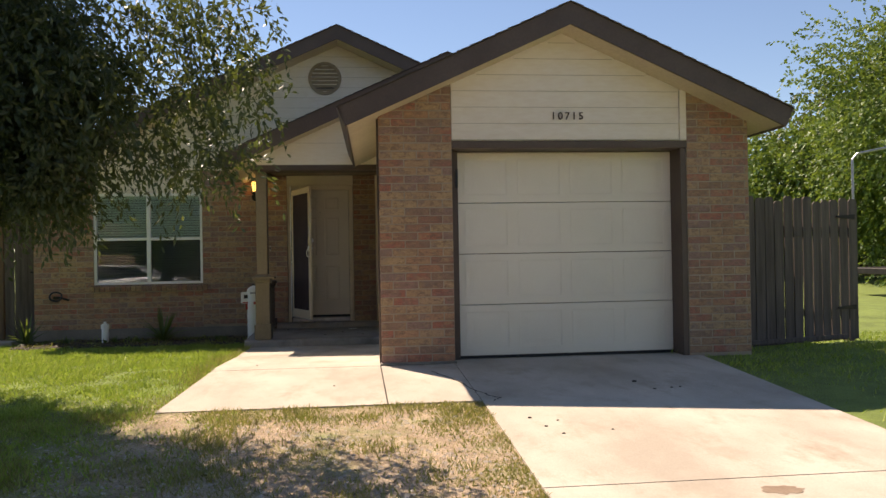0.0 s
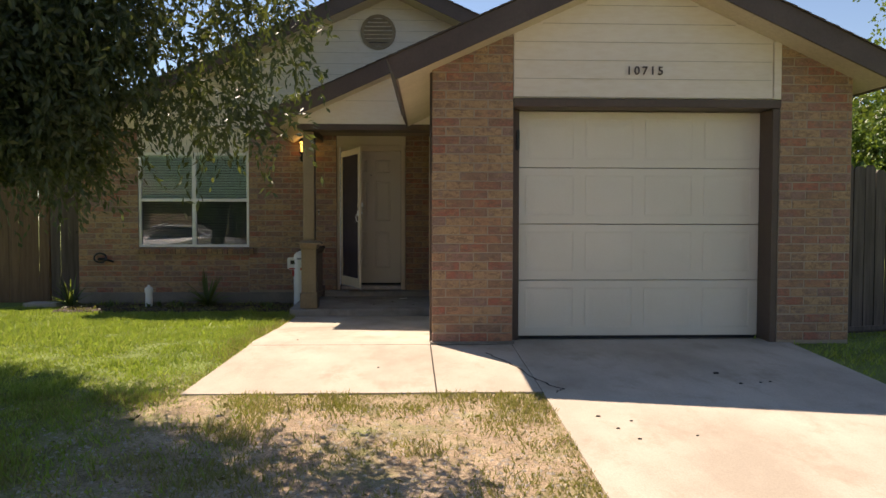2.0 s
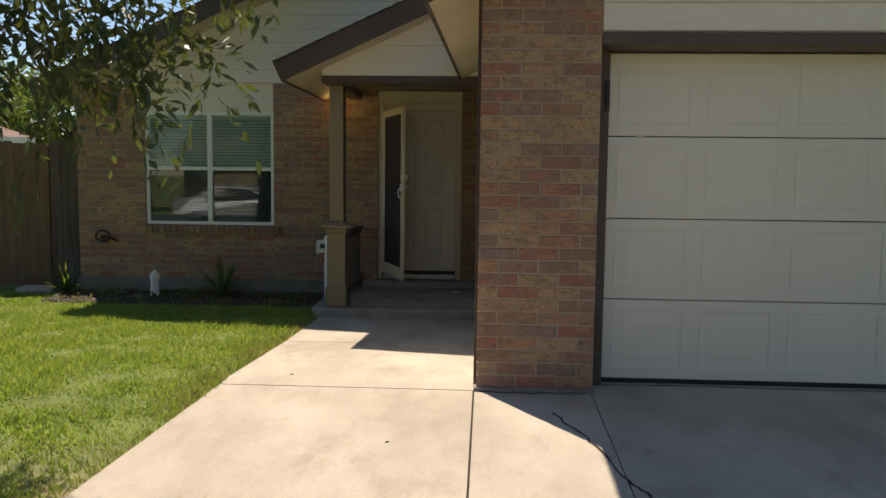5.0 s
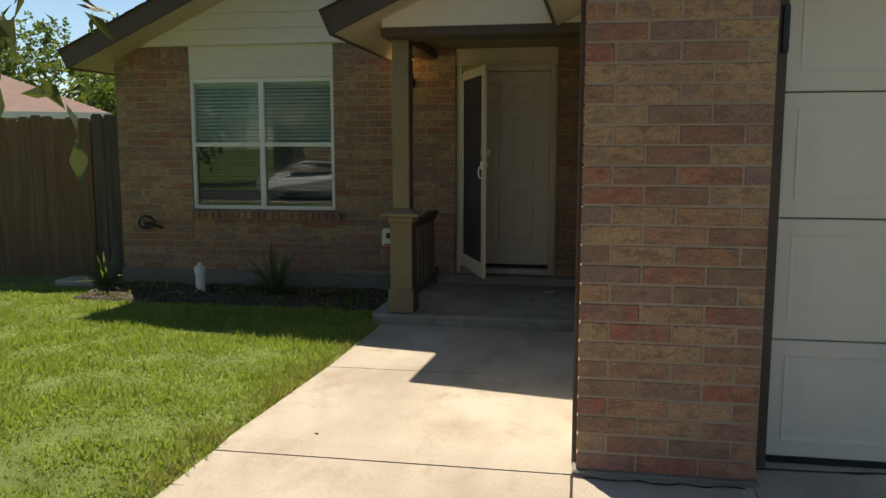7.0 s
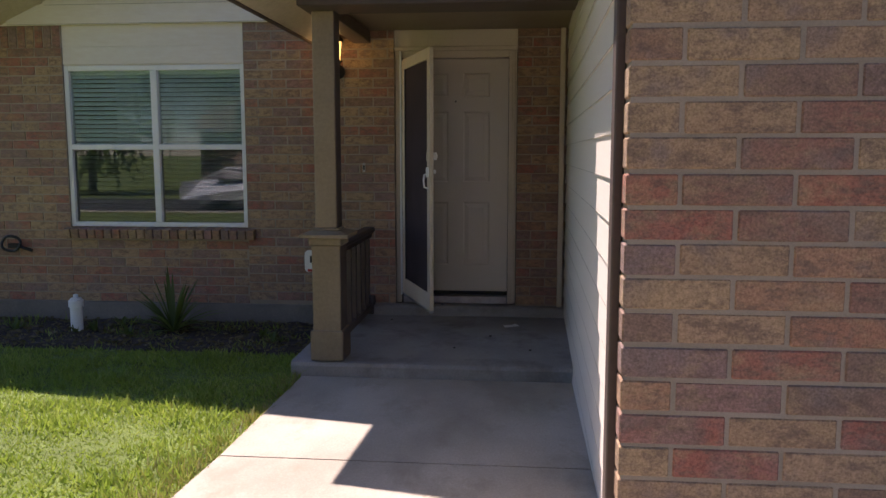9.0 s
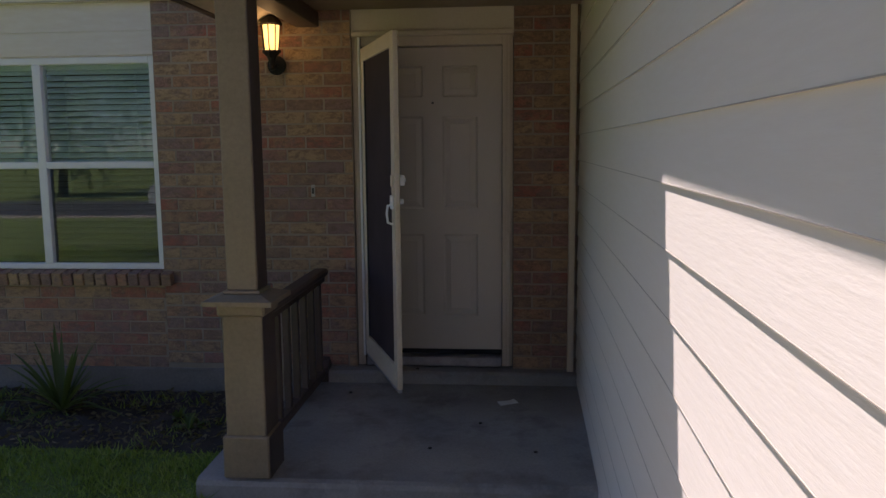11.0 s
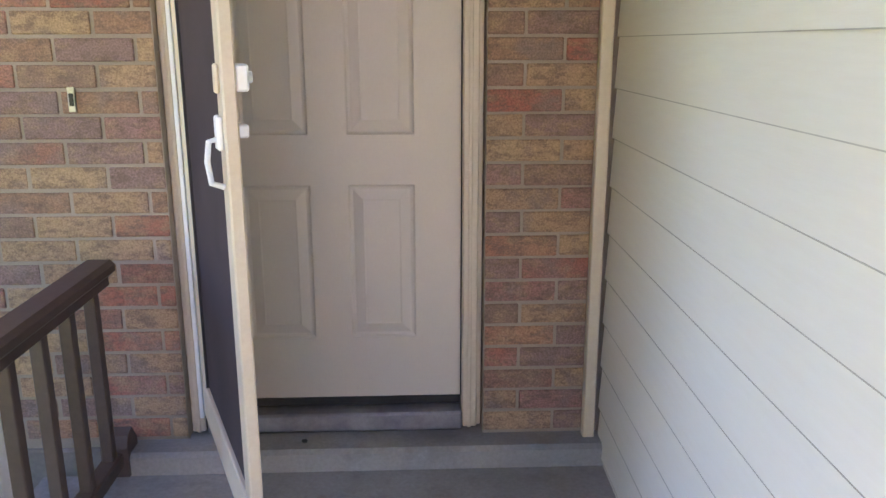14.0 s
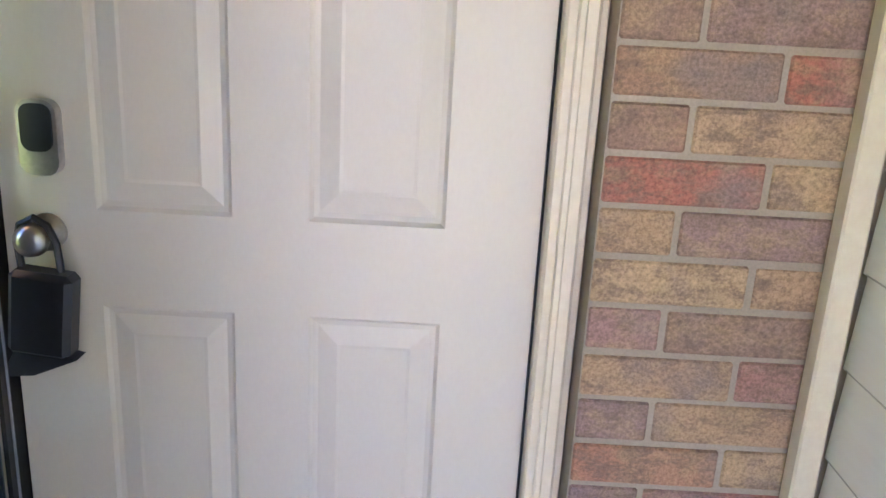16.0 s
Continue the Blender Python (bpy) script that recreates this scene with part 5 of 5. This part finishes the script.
boxpart("sign_band", "red", sb, -1.81, -1.675, 12.288, 12.2925, 0.455, 0.475, 0.0, "red printed band")
boxpart("stake_collar", "red", sign, -1.765, -1.72, 12.296, 12.304, 0.36, 0.449, 0.0, "red tag under the plate")
boxpart("stake", "brown_trim", sign, -1.748, -1.736, 12.3065, 12.316, -0.12, 0.55, 0.0, "thin dark stake")
jug = new("pump_sprayer")
tagged(jug, "tall white plastic pump sprayer behind the porch railing", "sprayer")
bm = bmesh.new()
lathe(bm, [(0.10, 0.0), (0.112, 0.02), (0.112, 0.72), (0.10, 0.77), (0.06, 0.805), (0.03, 0.815), (0.03, 0.83)], (-1.645, 12.36, -0.10), 24)
part("tank", bm, "white", jug)
bm = bmesh.new()
box(bm, -1.69, -1.58, 12.243, 12.2465, 0.60, 0.625)
part("print_bar", bm, "alu", jug, "grey printed bar")
bm = bmesh.new()
box(bm, -1.64, -1.58, 12.243, 12.2465, 0.44, 0.48)
part("print_mark", bm, "red", jug, "red printed mark")
bm = bmesh.new()
lathe(bm, [(0.034, 0.825), (0.034, 0.845), (0.012, 0.85)], (-1.645, 12.36, -0.10), 14)
part("cap", bm, "black", jug)
bm = bmesh.new()
vs_ = [bm.verts.new((x, y, 0.016 + z_)) for x, y, z_ in ((-0.19, 12.31, 0.0), (-0.08, 12.36, 0.003), (-0.11, 12.42, 0.008), (-0.14, 12.40, 0.002), (-0.21, 12.37, 0.004))]
bm.faces.new(vs_)
e_ = bmesh.ops.extrude_face_region(bm, geom=bm.faces[:])
for v in [g for g in e_["geom"] if isinstance(g, bmesh.types.BMVert)]:
    v.co.z += 0.003
tagged(part("litter", bm, "white"), "crumpled clear plastic wrapper on the porch floor", "litter")
for x, y in ((-0.55, 11.62), (0.0, 11.60), (-0.3, 12.0), (-1.15, 12.5), (-0.75, 12.78)):
    bm = bmesh.new()
    bmesh.ops.create_icosphere(bm, subdivisions=1, radius=0.012)
    for v in bm.verts:
        v.co.z *= 0.5
    bmesh.ops.translate(bm, verts=bm.verts[:], vec=(x, y, 0.006 + 0.0133 * (y - 11.22) if y < 12.7 else 0.105))
    tagged(part("pebble", bm, "crack"), "small dark pebble on the porch slab", "pebble")


def crack(pts, w, label):
    """A sunken dark crack drawn as a thin ribbon with an uneven edge."""
    rng = random.Random(len(pts) * 7)
    bm = bmesh.new()
    prev = None
    for i in range(len(pts) - 1):
        for k in range(8):
            t = k / 8
            x = pts[i][0] + (pts[i + 1][0] - pts[i][0]) * t + rng.uniform(-0.012, 0.012)
            y = pts[i][1] + (pts[i + 1][1] - pts[i][1]) * t + rng.uniform(-0.012, 0.012)
            dx, dy = pts[i + 1][0] - pts[i][0], pts[i + 1][1] - pts[i][1]
            L = math.hypot(dx, dy)
            ww = w * rng.uniform(0.4, 1.3)
            row = [bm.verts.new((x - dy / L * ww, y + dx / L * ww, ground_z(x, y) + 0.003)), bm.verts.new((x + dy / L * ww, y - dx / L * ww, ground_z(x, y) + 0.003))]
            if prev:
                bm.faces.new((prev[0], prev[1], row[1], row[0]))
            prev = row
    tagged(part("crack", bm, "crack"), label, "crack", kind="structure")


crack([(0.60, 7.45), (0.75, 7.05), (0.88, 6.5), (0.98, 6.25), (1.03, 6.2), (0.95, 6.05)], 0.008, "dark crack across the drive corner")
crack([(0.9, 8.02), (1.6, 8.05), (2.4, 8.02), (3.3, 8.05)], 0.010, "dark gap before the garage door")
crack([(0.14, 7.81), (0.5, 7.80), (0.88, 7.80)], 0.008, "dark gap at the foot of the brick corner")

for x, y, r in ((2.3, 6.62, 0.018), (2.36, 6.30, 0.012), (2.52, 6.33, 0.010), (2.6, 6.35, 0.009), (1.12, 5.5, 0.012), (1.18, 5.25, 0.010), (1.3, 5.4, 0.008), (1.25, 5.05, 0.010), (1.6, 5.1, 0.008), (-0.3, 6.9, 0.008), (-1.1, 8.1, 0.008)):
    bm = bmesh.new()
    bmesh.ops.create_icosphere(bm, subdivisions=1, radius=r)
    for v in bm.verts:
        v.co.z *= 0.55
        v.co.x *= 1.4
    bmesh.ops.translate(bm, verts=bm.verts[:], vec=(x, y, ground_z(x, y) + r * 0.3))
    tagged(part("debris", bm, "crack"), "small dark bit of debris on the concrete", "debris", group="debris on the drive")
bm = bmesh.new()
r_ = random.Random(2)
bm.faces.new([bm.verts.new((2.06 + 0.12 * math.cos(a) * r_.uniform(0.75, 1.1), 3.80 + 0.07 * math.sin(a) * r_.uniform(0.7, 1.1), ground_z(2, 3.80 + 0.07 * math.sin(a)) + 0.002)) for a in [k * math.pi / 11 for k in range(22)]])
structure(part("oil_stain", bm, "oil"), "brown oil stain on the concrete drive", "stain")

# neighbouring house beyond the fence
nh = new("neighbour_house")
tagged(nh, "single-storey neighbouring house with a pinkish brown roof", "house")
boxpart("wall", "house_far", nh, -24.0, -11.6, 22.4, 33.0, -0.1, 2.25)
bm = bmesh.new()
ov = [(-24.5, 21.9), (-11.05, 21.9), (-11.05, 33.5), (-24.5, 33.5)]
lo = [bm.verts.new((x, y, 2.25)) for x, y in ov]
r1, r2 = bm.verts.new((-18.6, 27.7, 4.55)), bm.verts.new((-16.8, 27.7, 4.55))
bm.faces.new((lo[0], lo[1], r2, r1))
bm.faces.new((lo[1], lo[2], r2))
bm.faces.new((lo[2], lo[3], r1, r2))
bm.faces.new((lo[3], lo[0], r1))
bm.faces.new(lo[::-1])
part("roof", bm, "shingle_far", nh, "pinkish brown hip roof")
boxpart("fascia", "white", nh, -24.5, -11.05, 21.86, 21.899, 2.10, 2.25)
boxpart("fascia", "white", nh, -11.05, -11.01, 21.86, 33.5, 2.10, 2.25)
nh.matrix_world = pose(-10.9, 21.9, 0, 0, 0, 31) @ pose(11.05, -21.9, 0)
# house across the street, seen in the window's reflection
oh = new("street_house")
tagged(oh, "low brick house across the street", "house")
boxpart("wall", "house_far", oh, -16.0, 8.0, -27.0, -19.0, -0.4, 2.5)
bm = bmesh.new()
prism(bm, [(-27.6, 2.5), (-18.4, 2.5), (-23.0, 4.6)], "x", -16.5, 8.5)
part("roof", bm, "shingle_far", oh)
for x in (-12.0, -5.0, 3.0):
    boxpart("window", "dark_glass", oh, x, x + 1.5, -18.99, -18.95, 0.7, 2.0)

# dark utility trailer and pipe frame in the back yard
ut = new("utility_trailer")
tagged(ut, "dark metal utility trailer parked in the back yard", "trailer")
boxpart("bed", "iron", ut, 13.0, 17.5, 18.2, 20.0, 0.45, 0.62, 0.02)
for x in (13.0, 14.45, 15.9, 17.4):
    boxpart("stake_post", "iron", ut, x, x + 0.07, 18.2, 18.27, 0.62, 1.35, 0.006)
for zz in (0.95, 1.30):
    boxpart("side_rail", "iron", ut, 13.0, 17.5, 18.14, 18.2, zz, zz + 0.08, 0.006)
for x in (14.4, 15.4):
    bm = bmesh.new()
    lathe(bm, [(0.16, 0.0), (0.33, 0.02), (0.35, 0.06), (0.35, 0.16), (0.33, 0.20), (0.16, 0.22)], (0, 0, 0), 24)
    bmesh.ops.rotate(bm, verts=bm.verts[:], matrix=Matrix.Rotation(radians(90), 3, "X"), cent=(0, 0, 0))
    bmesh.ops.translate(bm, verts=bm.verts[:], vec=(x, 18.13, 0.25))
    part("wheel", bm, "rubber", ut)
pf = new("pipe_frame")
tagged(pf, "grey metal pipe frame standing behind the gate", "frame")
bm = bmesh.new()
tube(bm, [(8.9, 13.4, -0.1), (8.9, 13.4, 2.75), (9.0, 13.4, 2.85), (11.4, 13.5, 3.3)], 0.022, 8)
part("pipe", bm, "alu", pf)
bm = bmesh.new()
tube(bm, [(11.4, 13.5, 3.3), (11.4, 13.5, -0.1)], 0.022, 8)
part("pipe", bm, "alu", pf)

# silver car parked on the neighbour's side, mirrored in the window
car = new("parked_car")
tagged(car, "silver sedan parked on the street", "car")
prof = [(-2.2, 0.30), (-2.25, 0.62), (-2.1, 0.78), (-1.2, 0.92), (-0.55, 1.34), (0.75, 1.38), (1.55, 0.98), (2.15, 0.90), (2.25, 0.60), (2.2, 0.30)]
bm = bmesh.new()
prism(bm, prof, "y", -0.85, 0.85)
for v in bm.verts:
    if v.co.z > 0.95:
        v.co.y *= 0.78
bmesh.ops.bevel(bm, geom=bm.edges[:], offset=0.05, segments=2, affect="EDGES", profile=0.5)
part("body", bm, "car_paint", car)
for s_ in (-1, 1):
    bm = bmesh.new()
    pts = [(-1.0, 0.97), (-0.5, 1.27), (0.70, 1.31), (1.32, 1.0)]
    va = [bm.verts.new((x, s_ * (0.865 if z_ < 1.1 else 0.685), z_)) for x, z_ in pts]
    bm.faces.new(va if s_ < 0 else va[::-1])
    part("side_window", bm, "dark_glass", car)
    for x in (-1.4, 1.35):
        bm = bmesh.new()
        lathe(bm, [(0.2, 0.0), (0.31, 0.015), (0.325, 0.05), (0.325, 0.17), (0.31, 0.2), (0.2, 0.21)], (0, 0, 0), 24)
        bmesh.ops.rotate(bm, verts=bm.verts[:], matrix=Matrix.Rotation(radians(90 * s_), 3, "X"), cent=(0, 0, 0))
        bmesh.ops.translate(bm, verts=bm.verts[:], vec=(x, s_ * 0.70, 0.325))
        wh = part("wheel", bm, "rubber", car)
        bm = bmesh.new()
        lathe(bm, [(0.19, 0.0), (0.19, 0.02), (0.05, 0.035)], (0, 0, 0), 20)
        bmesh.ops.rotate(bm, verts=bm.verts[:], matrix=Matrix.Rotation(radians(-90 * s_), 3, "X"), cent=(0, 0, 0))
        bmesh.ops.translate(bm, verts=bm.verts[:], vec=(x, s_ * 0.905, 0.325))
        part("rim", bm, "alu", wh)
car.matrix_world = pose(-8.7, -5.6, -0.385, 0, 0, 180)

# ---------- bricks ----------
COURSE, UNIT = 0.0813, 0.254
brick_cache = {}


def brick_mesh(w, h, d, island=False):
    key = (round(w, 3), round(h, 3), round(d, 3))
    if key not in brick_cache:
        bm = bmesh.new()
        box(bm, 0, w, 0, d, 0, h, 0.0035)
        me_ = bpy.data.meshes.new("brick")
        bm.to_mesh(me_)
        bm.free()
        me_.materials.append(M["brick"])
        brick_cache[key] = me_
    return brick_cache[key]


def lay(parent, x0, x1, z0, top_at, y, rng, single=True, holes=(), deep=0.03):
    """Running bond between x0 and x1, cut at the ends and under the slope."""
    rest = None if single else bmesh.new()
    z, row = z0, 0
    while z + COURSE <= max(top_at(x0), top_at(x1), top_at((x0 + x1) / 2)) + 0.05:
        x = x0 - (UNIT / 2 if row % 2 else 0.0)
        while x < x1 - 0.02:
            a, b = max(x, x0), min(x + UNIT - 0.010, x1)
            h = COURSE - 0.010
            lim = max(top_at(a), top_at(b)) + 0.01
            if b - a > 0.03 and z + 0.02 < lim and not any(hx0 < (a + b) / 2 < hx1 and hz0 < z + h / 2 < hz1 for hx0, hx1, hz0, hz1 in holes):
                hh = min(h, lim - z)
                yy = y + rng.uniform(-0.0015, 0.0025)
                if single:
                    o = new("brick", brick_mesh(b - a, hh, deep if a == x0 or b == x1 else 0.03))
                    o.parent = parent
                    o.location = (a, yy, z + rng.uniform(-0.0012, 0.0012))
                else:
                    box(rest, a, b, yy, yy + 0.03, z, z + hh, 0.0)
            x += UNIT
        z += COURSE
        row += 1
    if rest is not None:
        ob = part("bricks", rest, "brick_rest", parent)
        tagged(ob, "multicoloured bricks of the wall", "", kind="stuff")


rng = random.Random(4)
lay(pier_l, 0.152, 0.884, 0.078, GT, YG, rng, deep=0.08)
lay(pier_r, 3.347, 4.018, 0.078, GT, YG, rng)
FZ = 0.112
lay(front, DX1 + 0.002, 0.295, FZ, lambda x: 2.46, YW, rng, deep=0.075)
lay(front, WX1 + 0.002, DX0 - 0.002, FZ, lambda x: 2.56, YW, rng, deep=0.075)
lay(front, -5.03, WX0 - 0.002, 0.078, lambda x: 2.345, YW, rng, single=False)
lay(front, WX0, WX1, 0.078, lambda x: WZ0 - 0.095, YW, rng, single=False)
# soldier course beside the window head, and the sloped rowlock sill
x = -5.03
while x < WX0 - 0.05:
    o = new("brick", brick_mesh(0.0705, 0.19, 0.03))
    o.parent = front
    o.location = (x, YW - 0.004, 2.348)
    x += 0.0805
sill = new("window_sill")
structure(sill, "sloping rowlock brick window sill", "sill")
bm = bmesh.new()
box(bm, WX0 - 0.04, WX1 + 0.04, YW - 0.03, YW + 0.06, WZ0 - 0.085, WZ0 - 0.016)
part("mortar_bed", bm, "mortar", sill)
x = WX0 - 0.045
while x < WX1 + 0.02:
    o = new("brick", brick_mesh(0.066, 0.085, 0.12))
    o.parent = sill
    o.matrix_basis = pose(x, YW - 0.055, WZ0 - 0.105, 10, 0, 0)
    x += 0.0775
